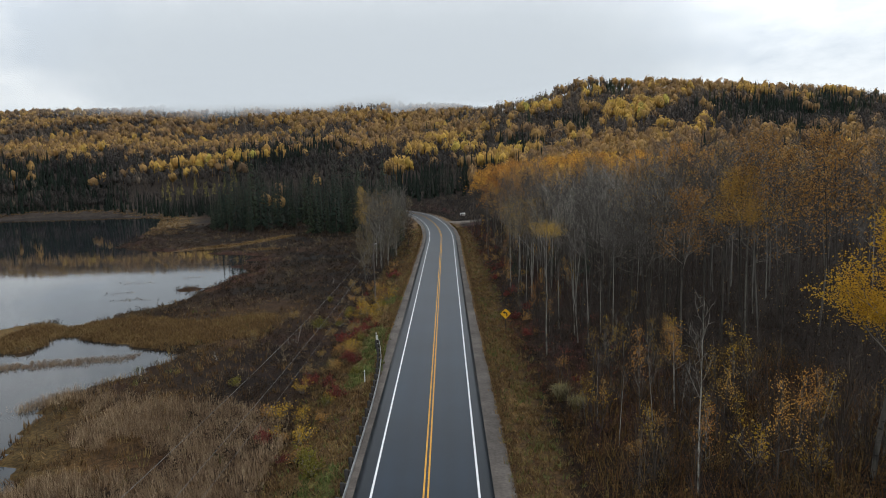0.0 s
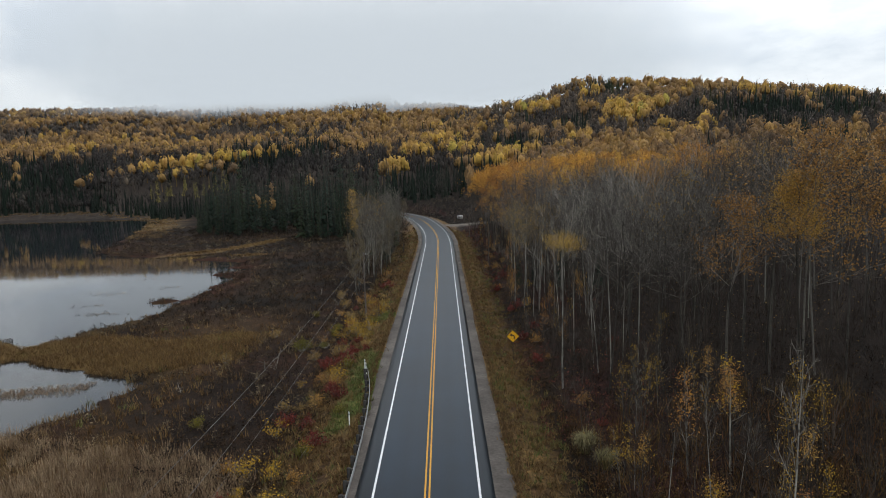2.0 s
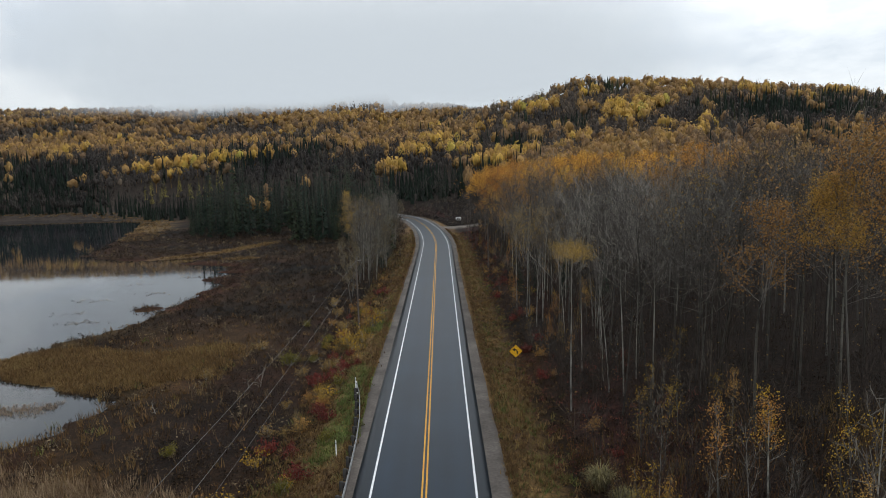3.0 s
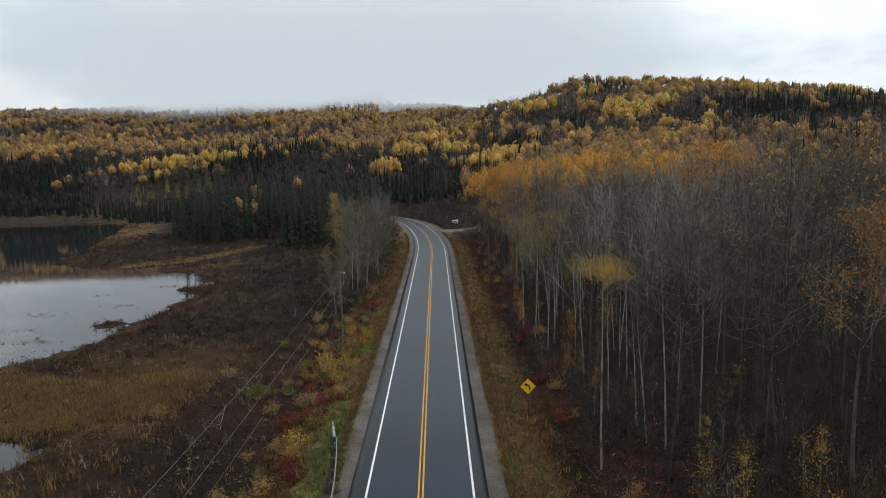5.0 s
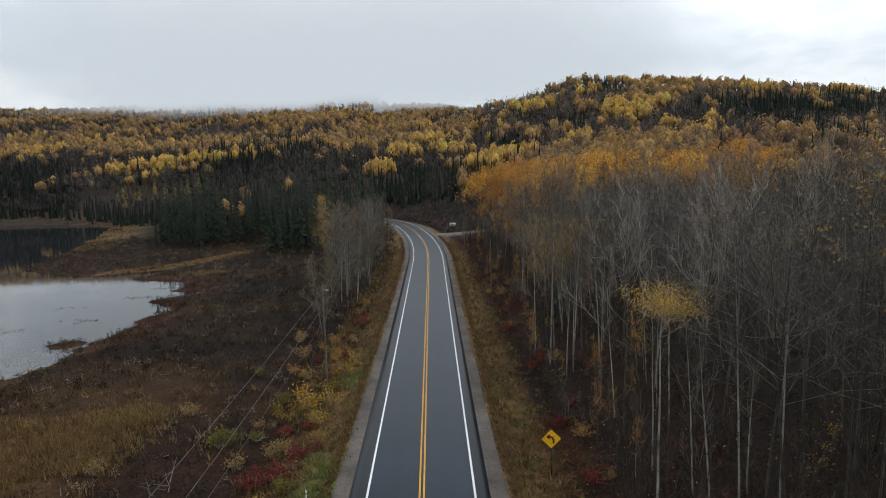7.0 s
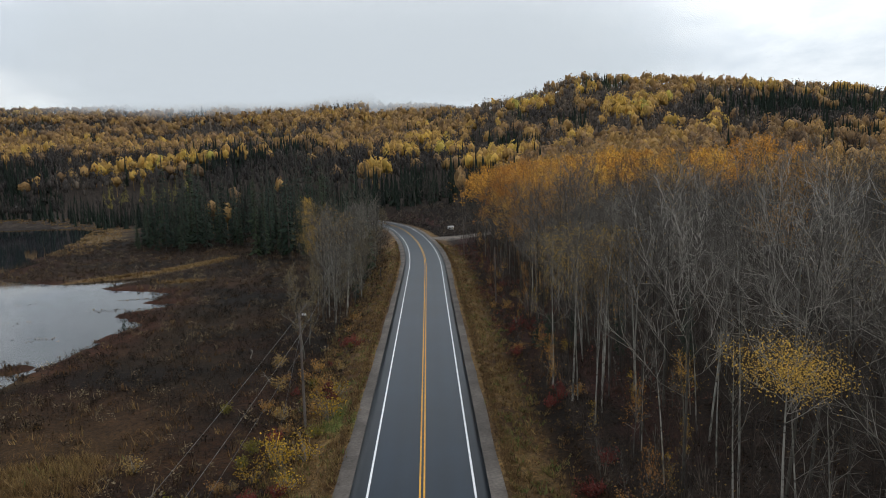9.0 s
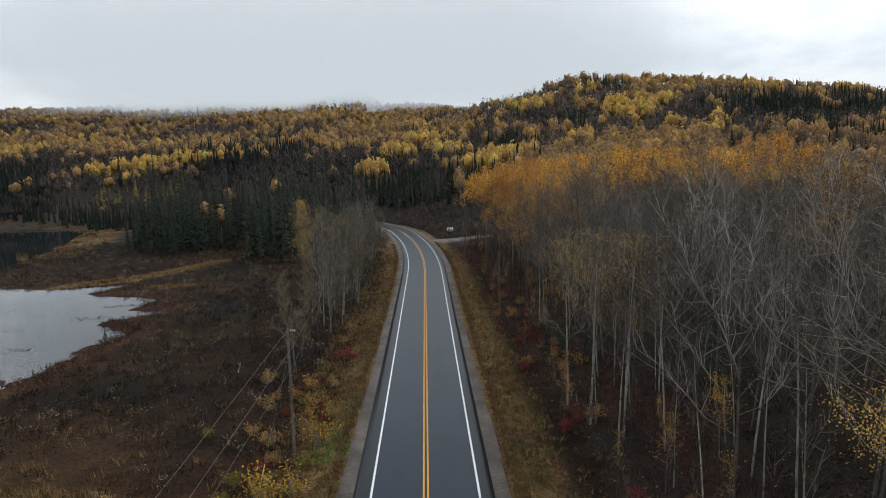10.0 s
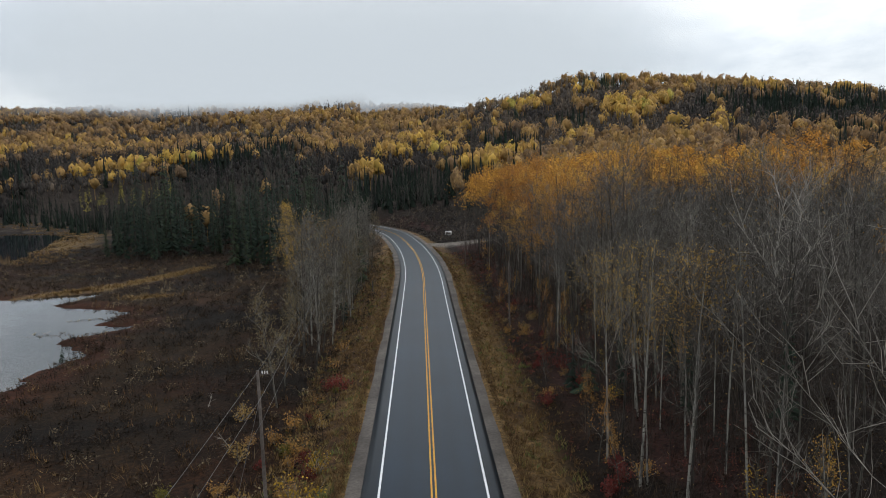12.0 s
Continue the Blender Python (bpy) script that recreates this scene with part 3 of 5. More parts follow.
def tree_frame(g, height, base_r, start, limbs, subs, twigs, spread=0.75, lean=0.04, sides=7, cheap=False, twig_w=0.010, lift=0.6, reach=1.0, limb_r=1.0, rise=0.55, mess=0.5, bend=0.75):
    """Trunk, limbs and twigs of a slender forest tree; returns three heaps and the twig ends."""
    trunk, wood, fine, ends = Heap(), Heap(), Heap(), []
    line = wander((0, 0, -0.3), (g.normal() * lean, g.normal() * lean, 1), height, 9, g, 0.18)
    rad = base_r * (1 - np.linspace(0, 1, 10)) ** 0.85 + 0.015
    trunk.tube(line, rad, sides)
    for i in range(limbs):
        f = start + (0.97 - start) * (i + g.random()) / limbs
        k = min(int(f * 9), 8)
        p = line[k] + (line[k + 1] - line[k]) * (f * 9 - k)
        a = i * 2.4 + g.normal() * 0.5
        rel = (f - start) / (1 - start)
        up = rise + 0.9 * rel + g.normal() * 0.15
        length = height * (0.26 - 0.15 * rel) * g.uniform(0.7, 1.25) * spread / 0.75 * reach
        pts = wander(p, (math.cos(a) * spread, math.sin(a) * spread, up * 0.8), length, 4, g, bend, lift)
        r0 = base_r * (0.30 - 0.17 * rel) * limb_r
        wood.tube(pts if not cheap else pts[[0, 2, 4]], np.linspace(r0, 0.014, 3 if cheap else 5), 3 if cheap else 4)
        for j in range(subs):
            s = 0.25 + 0.75 * (j + g.random()) / subs
            m = min(int(s * 4), 3)
            sp = pts[m] + (pts[m + 1] - pts[m]) * (s * 4 - m)
            sd = (pts[m + 1] - pts[m]) / np.linalg.norm(pts[m + 1] - pts[m]) + g.normal(size=3) * (mess + 0.05) + np.array([0, 0, 0.25])
            sl = length * g.uniform(0.28, 0.5)
            spts = wander(sp, sd, sl, 2, g, 0.7, 0.4)
            wood.tube(spts, [0.017, 0.011, 0.006], 3) if not cheap else wood.tube(spts[[0, 2]], [0.016, 0.006], 3)
            q0 = spts[0] + (spts[2] - spts[0]) * g.uniform(0.2, 1, (twigs, 1))
            e = q0 + ((spts[2] - spts[0]) / sl + g.normal(size=(twigs, 3)) * mess + np.array([0, 0, 0.2])) * sl * g.uniform(0.3, 0.65, (twigs, 1))
            w = np.cross(e - q0, g.normal(size=(twigs, 3)))
            w *= twig_w / (np.linalg.norm(w, axis=1)[:, None] + 1e-9)
            fine.add(np.stack([q0 - w, q0 + w, e], 1).reshape(-1, 3), np.arange(3 * twigs).reshape(-1, 3))
            ends += list(e) + list(q0 + (e - q0) * 0.5)
    return trunk, wood, fine, np.array(ends)


def make_tree(seed, label, leaf=None, count=0, leaf_size=0.28, top_only=0.0, bark=None, limb=None, twig=None, name="aspen_tree", category="tree", group="", **kw):
    """A bare or leafy tree: trunk, branches and, where it has leaves, a crown."""
    g = np.random.default_rng(seed)
    trunk, wood, fine, ends = tree_frame(g, **kw)
    ob = tagged(new(name), label, category, group)
    part("trunk", trunk.mesh("trunk", bark or MAT_BARK, True), ob)
    split = sum(len(t) for t in wood.t)
    wood.add(*fine.arrays())
    me = wood.mesh("branchwork", limb or MAT_TWIG, True)
    me.materials.append(twig or MAT_FINETWIG)
    me.polygons.foreach_set("material_index", (np.arange(len(me.polygons)) >= split).astype(np.int32))
    part("branchwork", me, ob)
    if leaf:
        pick = ends[(ends[:, 2] > top_only * kw["height"]) & (ends[:, 2] < 1.01 * kw["height"])]
        c = pick[g.integers(0, len(pick), count)] + g.normal(size=(count, 3)) * 0.28
        hp = Heap()
        hp.leaves(c, leaf_size, g)
        part("crown", hp.mesh("crown", leaf), ob, "loose autumn leaves")
    return ob


def make_spruce(seed, height, width, tiers, label, group="spruces", needles=None, name="spruce_tree", category="spruce tree"):
    """A narrow spruce: trunk and drooping boughs in ragged tiers."""
    g = np.random.default_rng(seed)
    trunk, crown = Heap(), Heap()
    trunk.tube([(0, 0, -0.3), (0, 0, height * 0.5), (0, 0, height)], [height * 0.011, height * 0.006, 0.02], 6)
    for i in range(tiers):
        f = (i + g.uniform(-0.5, 0.5)) / tiers
        z = height * (0.07 + 0.93 * max(f, 0))
        r = width * (1 - max(f, 0)) ** 1.05 * g.uniform(0.75, 1.2) + 0.06
        n = 7 if f < 0.7 else 5
        for j in range(n):
            a = j * 2 * math.pi / n + g.normal() * 0.4 + i * 1.3
            rr = r * g.uniform(0.45, 1.2)
            u, t = np.array([math.cos(a), math.sin(a), 0]), np.array([-math.sin(a), math.cos(a), 0])
            wd = rr * g.uniform(0.13, 0.26) + 0.05
            zz = z + g.normal() * 0.25
            p0 = np.array([0, 0, zz + rr * 0.22])
            p1 = u * rr * 0.6 + np.array([0, 0, zz - rr * 0.02])
            p2 = u * rr + np.array([0, 0, zz - rr * g.uniform(0.05, 0.4)])
            v = [p0, p1 + t * wd - (0, 0, rr * 0.2), p1 + (0, 0, rr * 0.05), p1 - t * wd - (0, 0, rr * 0.2), p2]
            crown.add(v, [(0, 1, 2), (0, 2, 3), (1, 4, 2), (2, 4, 3)])
    ob = tagged(new(name), label, category, group)
    part("trunk", trunk.mesh("trunk", MAT_DARKBARK, True), ob)
    part("crown", crown.mesh("crown", needles or MAT_SPRUCE), ob)
    return ob


def make_bush(seed, label, leaf, count, width, height, leaf_size=0.16, stems=11, name="bush"):
    """A many-stemmed bush: a sheaf of stems and loose leaves."""
    g = np.random.default_rng(seed)
    st, lf, tips = Heap(), Heap(), []
    for i in range(stems):
        a = i * 2.4
        lean = g.uniform(0.1, 1.0) * width / height
        pts = wander((0.1 * math.cos(a), 0.1 * math.sin(a), -0.1), (math.cos(a) * lean, math.sin(a) * lean, 1), height * g.uniform(0.6, 1.05), 3, g, 0.5)
        st.tube(pts, [0.03, 0.022, 0.014, 0.006], 4)
        for _ in range(4):
            p = pts[1] + (pts[3] - pts[1]) * g.random()
            e = p + (g.normal(size=3) * 0.6 + np.array([0, 0, 0.5])) * height * 0.18
            st.tube([p, e], [0.010, 0.005], 3)
            tips += [e, p]
    tips = np.array(tips)
    c = tips[g.integers(0, len(tips), count)] + g.normal(size=(count, 3)) * 0.14 * height ** 0.5
    lf.leaves(c, leaf_size, g)
    ob = tagged(new(name), label, "bush", "roadside bushes")
    part("stem_sheaf", st.mesh("stem_sheaf", MAT_TWIG, True), ob)
    part("foliage", lf.mesh("foliage", leaf), ob)
    return ob


STOCK, PLANTED = {}, {}


def plant(kind, x, y, turn=None, scale=1.0, tilt=0.0, sink=0.0):
    """Notes a place for one of the kinds; planted in one go at the end."""
    n = len(STOCK[kind])
    which = len(PLANTED.setdefault(kind, [])) % n
    a = (turn if turn is not None else random.random() * 360)
    z = float(land(np.array([x]), np.array([y]))[0]) - sink
    m = pose(x, y, z, tilt * random.uniform(-1, 1), tilt * random.uniform(-1, 1), a) @ Matrix.Diagonal((scale, scale, scale * random.uniform(0.94, 1.06), 1))
    PLANTED[kind].append((which, m))


def plant_all():
    for kind, places in PLANTED.items():
        first = {}
        for which, m in places:
            if which in first:
                copy_thing(STOCK[kind][which], m)
            else:
                first[which] = m
        for which, m in first.items():
            STOCK[kind][which].matrix_basis = m
    for kind, stock in STOCK.items():
        for ob in stock[len(PLANTED.get(kind, ())):]:
            for o in (*ob.children_recursive, ob):
                bpy.data.objects.remove(o)


BARE = "bare grey aspen with a pale slender trunk"
FULL = dict(height=19, base_r=0.088, start=0.5, limbs=18, subs=7, twigs=10, spread=0.9, reach=0.92, limb_r=0.6, lift=0.9, lean=0.03, rise=0.30, mess=0.7, twig_w=0.009)
MID = dict(height=19, base_r=0.085, start=0.52, limbs=16, subs=6, twigs=10, sides=5, spread=0.95, reach=0.95, limb_r=0.6, lift=0.9, rise=0.30, mess=0.75, twig_w=0.012)
LEAFY = dict(height=18.5, base_r=0.12, start=0.42, limbs=13, subs=4, twigs=5, sides=5, cheap=True)
STOCK["bare_front"] = [make_tree(10 + i, BARE, bark=MAT_SHADEBARK, group="forest trees", **{**FULL, "spread": 0.75 + 0.1 * i, "height": 17.5 + i}) for i in range(4)]
STOCK["bare_mid"] = [make_tree(20 + i, BARE, bark=MAT_SHADEBARK, limb=MAT_PALETWIG if i % 2 else None, group="forest trees", **{**MID, "height": 17.5 + i}) for i in range(4)]
STOCK["pole_birch"] = [make_tree(40 + i, "slender white birch with few twigs", name="birch_tree", bark=MAT_BIRCH, group="forest trees", height=12 + 2 * i, base_r=0.064, start=0.5, limbs=12, subs=4, twigs=7, spread=0.55, lean=0.03, sides=6, cheap=True) for i in range(3)]
STOCK["spreading"] = [make_tree(45 + i, "spreading bare poplar with pale trunk and upswept limbs", name="poplar_tree", limb=MAT_LIMBPALE, twig=MAT_TWIG, group="forest trees", height=18, base_r=0.10, start=0.45, limbs=14, subs=10, twigs=8, spread=1.05, reach=1.1, limb_r=0.36, lift=1.4, bend=1.0, rise=0.25, mess=0.6, twig_w=0.008) for i in range(3)]
STOCK["ochre"] = [make_tree(50 + i, "tall aspen with a thin orange-ochre autumn crown", MAT_OCHRE, 2100, 0.18, 0.52, group="forest trees", **{**LEAFY, "height": 19 + i * 0.7}) for i in range(3)]
STOCK["brown"] = [make_tree(60 + i, "tall poplar with sparse brown-orange leaves", MAT_BROWNLEAF, 2600, 0.17, 0.45, name="poplar_tree", group="forest trees", **{**MID, "height": 20.5 + i, "start": 0.42}) for i in range(2)]
STOCK["straw"] = [make_tree(65 + i, "grey aspen with some straw-coloured leaves remaining", MAT_PALELEAF, 420, 0.20, 0.5, group="forest trees", **MID) for i in range(2)]
STOCK["yellow"] = [make_tree(70 + i, "aspen with a dull gold autumn crown", MAT_TANLEAF, 2900, 0.11, 0.5, group="forest trees", **{**MID, "height": 17 + i, "start": 0.42, "spread": 0.5, "reach": 0.8}) for i in range(2)]
STOCK["yellow_top"] = [make_tree(77, "round aspen with yellow leaves in its upper crown", MAT_TANLEAF, 11000, 0.09, 0.74, group="forest trees", bark=MAT_SHADEBARK, height=17.5, base_r=0.11, start=0.6, limbs=18, subs=6, twigs=5, spread=0.72, limb_r=0.7)]
STOCK["fade_top"] = [make_tree(78, "round-headed aspen with thin dull ochre leaves", MAT_BROWNLEAF, 2600, 0.12, 0.62, group="forest trees", bark=MAT_SHADEBARK, height=16, base_r=0.10, start=0.55, limbs=18, subs=6, twigs=6, spread=0.66, limb_r=0.6)]
STOCK["gold"] = [make_tree(73, "full aspen with a dense bright yellow crown", MAT_YELLOW, 30000, 0.10, 0.45, group="forest trees", height=17, base_r=0.14, start=0.42, limbs=18, subs=6, twigs=5, spread=0.55)]
STOCK["gold_thin"] = [make_tree(79 + i, "slim aspen with thin golden leaves in its crown", MAT_TANLEAF, 1700, 0.08, 0.62, bark=MAT_BIRCH, group="forest trees", **{**FULL, "height": 17.5, "start": 0.4}) for i in range(2)]
STOCK["birch_orange"] = [make_tree(130, "white birch topped with small orange leaves", MAT_OCHRE, 900, 0.085, 0.62, name="birch_tree", bark=MAT_BIRCH, group="forest trees", height=9.5, base_r=0.085, start=0.5, limbs=13, subs=4, twigs=4, spread=0.5, lean=0.03, sides=6, cheap=True)]
STOCK["tuft"] = [make_tree(75, "slim white aspen crowned with a tuft of golden leaves", MAT_TANLEAF, 3400, 0.058, 0.92, bark=MAT_BIRCH, limb=MAT_PALETWIG, group="forest trees", height=14.2, base_r=0.085, start=0.86, limbs=11, subs=6, twigs=5, spread=1.0, reach=0.46, rise=0.5, lean=0.02, limb_r=0.55)]
STOCK["alder"] = [make_tree(140 + i, "bushy bare grey-brown alder by the road bend", name="alder_tree", twig=MAT_ALDERTWIG, group="trees by the bend", bark=MAT_BIRCH if i == 1 else None, height=14 + i, base_r=0.09, start=0.26, limbs=18, subs=5, twigs=7, spread=0.62, twig_w=0.026, cheap=True, sides=5) for i in range(3)]
STOCK["alder_leafy"] = [make_tree(145, "bushy alder with dull brown leaves", MAT_DULLLEAF, 1300, 0.12, 0.2, name="alder_tree", twig=MAT_ALDERTWIG, group="trees by the bend", height=11.5, base_r=0.09, start=0.22, limbs=20, subs=5, twigs=8, spread=0.62, twig_w=0.014, cheap=True, sides=5)]
STOCK["spruce"] = [make_spruce(80 + i, 20 + 2 * i, 1.75 + 0.12 * i, 28, "dark green narrow spruce at the marsh edge") for i in range(4)]
STOCK["larch"] = [make_spruce(88 + i, 14, 2.0, 18, "yellow-green larch behind the dark spruces", "larches", MAT_LARCH, "larch_tree", "larch tree") for i in range(2)]
STOCK["sapling_spruce"] = [make_spruce(86, 5, 1.2, 10, "young dark green spruce among low growth")]
STOCK["sapling"] = [make_tree(90 + i, "young birch with scattered yellow leaves", MAT_BUSHYELLOW, 260, 0.11, 0.4, name="sapling", group="young trees", height=7 + i, base_r=0.06, start=0.3, limbs=12, subs=3, twigs=2, spread=0.6, lean=0.1, sides=5, cheap=True) for i in range(3)]
STOCK["sapling_orange"] = [make_tree(95, "young aspen with thin orange leaves", MAT_OCHRE, 480, 0.11, 0.45, name="sapling", group="young trees", height=8.5, base_r=0.06, start=0.35, limbs=14, subs=3, twigs=2, spread=0.6, sides=5)]
STOCK["sapling_bare"] = [make_tree(97 + i, "bare grey sapling in the undergrowth", name="sapling", group="young trees", height=5.5 + i, base_r=0.05, start=0.2, limbs=14, subs=4, twigs=2, spread=0.7, lean=0.1, sides=5, cheap=True) for i in range(2)]
STOCK["bush_yellow"] = [make_bush(100 + i, "sparse bush with bright yellow leaves", MAT_BUSHYELLOW, 300, 1.3, 2.3, 0.13) for i in range(2)]
STOCK["bush_red"] = [make_bush(105 + i, "low bush with dense crimson leaves", MAT_REDLEAF, 520, 1.5, 1.3, 0.14) for i in range(2)]
STOCK["bush_green"] = [make_bush(110 + i, "olive-green bush in the marsh", MAT_GREENLEAF, 600, 1.2, 1.7, 0.13) for i in range(2)]
STOCK["bush_ochre"] = [make_bush(115 + i, "rusty ochre bush with small leaves", MAT_BROWNLEAF, 380, 1.3, 1.6, 0.13) for i in range(2)]
STOCK["bush_straw"] = [make_bush(120 + i, "pale bush with few straw-coloured leaves", MAT_PALELEAF, 260, 1.3, 1.8, 0.14) for i in range(2)]

# forest on the rise beside the road: the nearest trees one by one, the rest as a mass
MASS = {"bare": [], "ochre": [], "brown": []}
SPREADING = [(15.4, 88), (18.8, 83.5), (23.5, 89), (20, 104), (27, 101), (29, 116), (24, 79), (31, 91)]
for x0 in np.concatenate([np.arange(13.0, 21, 3.3), np.arange(23.2, 44, 3.9), np.arange(47.0, 77, 5.2)]):
    for y0 in np.arange(56, 262, 3.3 if x0 < 21 else 3.9 if x0 < 44 else 5.2):
        x, y = x0 + random.uniform(-1.5, 1.5) + float(road_x(y0)), y0 + random.uniform(-1.6, 1.6)
        if (y < 66 + 0.1 * (x - 14) and x < 30) or y < 56 + 5 * (x > 29) or x < 12.8 + float(road_x(y0)) + 2 * random.random() or abs(y - 256) < 6 or min(math.hypot(x - a, y - b) for a, b in SPREADING) < 3.2:
            continue
        r, deep = random.random(), x0 - 13
        s = random.uniform(0.74, 1.06)
        leafy = y > 164 + 9 * math.sin(x * 0.2) - 12 * (x0 < 18) 
        close = deep < 20 and y < 172
        if leafy and r < (0.68 if deep > 6 else 0.42):
            plant("ochre", x, y, scale=s) if deep < 14 and y < 205 else MASS["ochre"].append((x, y, s * 1.06))
        elif 29.5 < x < 66 and 54 < y < 68 and r < 0.75:
            plant("brown", x, y, scale=0.35 * s + 0.62) if x < 38 else MASS["brown"].append((x, y, 0.35 * s + 0.74))
        elif r > 0.95 and close:
            plant("straw", x, y, scale=s)
        elif deep < 8 and y < 150:
            plant("pole_birch" if r < (0.55 if y < 112 else 0.25) else "bare_front", x, y, scale=s, tilt=1.2)
        elif close:
            plant("bare_mid", x, y, scale=s * (0.88 if y > 84 else 0.97), tilt=1.5)
        elif x < 76:
            MASS["bare"].append((x, y, s * (0.9 if y > 100 else 1.0)))
for x, y, s in ((30.2, 62.5, 1.0),):
    plant("yellow_top", x, y, scale=s)
plant("gold", 27.0, 38.2, turn=150, scale=1.1)
plant("fade_top", 24.3, 63, scale=1.08)
plant("fade_top", 31, 106, scale=1.1)
plant("tuft", 12.6, 72.4, scale=0.98)
for x, y, s in ((13.4, 108.6, 0.95), (12.5, 113, 0.86), (15.2, 105.5, 0.9)):
    plant("gold_thin", x, y, scale=s)
for x, y, s in ((20.5, 118, 0.5), (17, 124.5, 0.42), (25.5, 113, 0.55), (23, 128, 0.5)):
    plant("spruce", x, y, scale=s)
for x, y in SPREADING:
    plant("spreading", x, y, scale=random.uniform(0.92, 1.02))

# young growth in front of the wood
for _ in range(100):
    x, y = random.uniform(12.5, 44), random.uniform(38, 70)
    if y > 52 + (x < 24) * 14:
        continue
    plant(random.choice(["sapling", "sapling", "sapling", "sapling_bare", "sapling_bare", "sapling_orange"]), x, y, scale=random.uniform(0.45, 0.85), tilt=5)
for _ in range(90):
    y = random.uniform(66, 215)
    plant(random.choice(["sapling_bare", "sapling_bare", "sapling", "sapling_orange"]), float(road_x(y)) + random.uniform(11.5, 22), y, scale=random.uniform(0.4, 0.75), tilt=5)
plant("pole_birch", 16.7, 38.6, turn=40, scale=0.78, tilt=2)
plant("birch_orange", 20.0, 52.3, scale=0.82, tilt=2)
plant("sapling_orange", 17.3, 52.6, scale=0.85)
plant("sapling", 24.9, 52.5, scale=0.85)
plant("sapling", 19.2, 64.6, scale=0.6)
for x, y, s in ((14.3, 47.8, 0.5), (13.6, 52, 0.42), (16.7, 47.2, 0.5), (19.6, 50, 0.4)):
    plant("pole_birch", x, y, scale=s, tilt=5)
plant("sapling_spruce", -45.6, 150.4, scale=0.42)
plant("sapling_spruce", 14.5, 126, scale=1.1)
plant("sapling_spruce", 13.5, 128, scale=0.8)

# trees by the bend, left of the road
plant("alder_leafy", -14.6, 130, scale=1.0)
plant("alder_leafy", -15.2, 136.5, scale=0.85)
plant("alder", -12.6, 141, scale=0.9)
for _ in range(105):
    y = 148 + 84 * random.random() ** 1.2
    x = float(road_x(y)) - random.uniform(11.2, 20.5 - 0.06 * (y - 148))
    if x < -15.5 and y < 166:
        continue
    plant("alder_leafy" if random.random() < 0.38 else "alder", x, y, scale=random.uniform(0.75, 1.12), tilt=2)
for x, y, s in ((-15.5, 151, 0.88), (-17, 155, 0.8)):
    plant("straw", x, y, scale=s)
plant("straw", -14.5, 158, scale=0.86)
plant("yellow", -18.9, 162, scale=1.06)
for x, y, s in ((-12.3, 196, 0.86), (-14, 214, 0.7), (-13.2, 204, 0.66), (-12.6, 184, 0.5), (-13, 172, 0.5), (-15, 190, 0.6), (-17, 180, 0.55), (-12, 165, 0.35), (-19, 200, 0.8), (-21, 212, 0.85), (-16, 222, 0.8), (-20, 190, 0.66), (-23, 204, 0.7), (-17.5, 206, 0.75)):
    plant("spruce", x, y, scale=s)
for _ in range(170):
    x = random.uniform(-98, -20)
    back = random.random() ** 1.2
    y = 258 + 0.30 * (-x - 90) + back * 66 + 22 * (float(vnoise(np.array([x]), np.array([0.0]), 11, 66)[0]) - 0.5)
    plant("spruce", x, y, scale=random.uniform(0.35, 0.95) + 0.55 * min(back * 2.5, 1) * random.random() + 0.25 * (x > -82) * random.random(), tilt=1.5)
for _ in range(36):
    plant("spruce", random.uniform(-46, -23), random.uniform(226, 250), scale=random.uniform(0.4, 1.15), tilt=1.5)
for _ in range(22):
    plant("larch", random.uniform(-192, -136), random.uniform(428, 446), scale=random.uniform(0.75, 1.1), tilt=2)

# roadside bushes
for kind, places in (("bush_red", ((-9.4, 62, 1.0), (-9.2, 73, 0.9), (-10.5, 85.5, 1.2), (-12.4, 84.8, 1.0), (-9.6, 88.5, 1.0), (-13, 68, 1.0), (-8.9, 132.5, 1.1), (-10, 133.5, 0.9), (-9.8, 116, 0.8), (14, 135, 1.1), (13, 139, 1.0), (13.2, 96, 0.9), (12.6, 110, 0.8))),
                     ("bush_yellow", ((-8.3, 107.2, 1.3), (-8.9, 99.5, 1.05), (-10.6, 99, 1.0), (-11.6, 100.6, 1.1), (-12.5, 97.4, 0.9), (-9.4, 94.5, 0.9), (-8.2, 113.6, 0.8), (-10.2, 79, 0.8), (14.6, 55, 0.8), (22, 42, 1.2), (24.5, 40, 1.0), (16, 124, 0.7))),
                     ("bush_green", ((-16.8, 92.5, 1.15), (-9, 47, 1.1), (-8.4, 45, 1.0), (-10, 60, 0.8), (-14, 103, 0.8), (-18.6, 112, 0.7), (-21, 68, 0.7), (-9.6, 83, 0.8))),
                     ("bush_ochre", ((-10.2, 77, 0.9), (-11, 72, 0.9), (-12.2, 80, 0.8), (-11.8, 106, 0.8), (-12, 124, 1.0), (-10.5, 141, 0.8), (-10.2, 148, 0.9), (12.4, 150, 0.9), (12.7, 163, 1.0), (12, 172, 0.9), (-13, 121, 0.9), (18, 50, 0.9), (15, 46, 0.8))),
                     ("bush_straw", ((-13, 110, 1.0), (-15, 118, 1.0), (-11.4, 91, 0.9), (-17, 127, 1.0), (-22, 100, 0.9), (-25, 88, 0.8)))):
    for x, y, s in places:
        plant(kind, x, y, scale=s, sink=0.05)
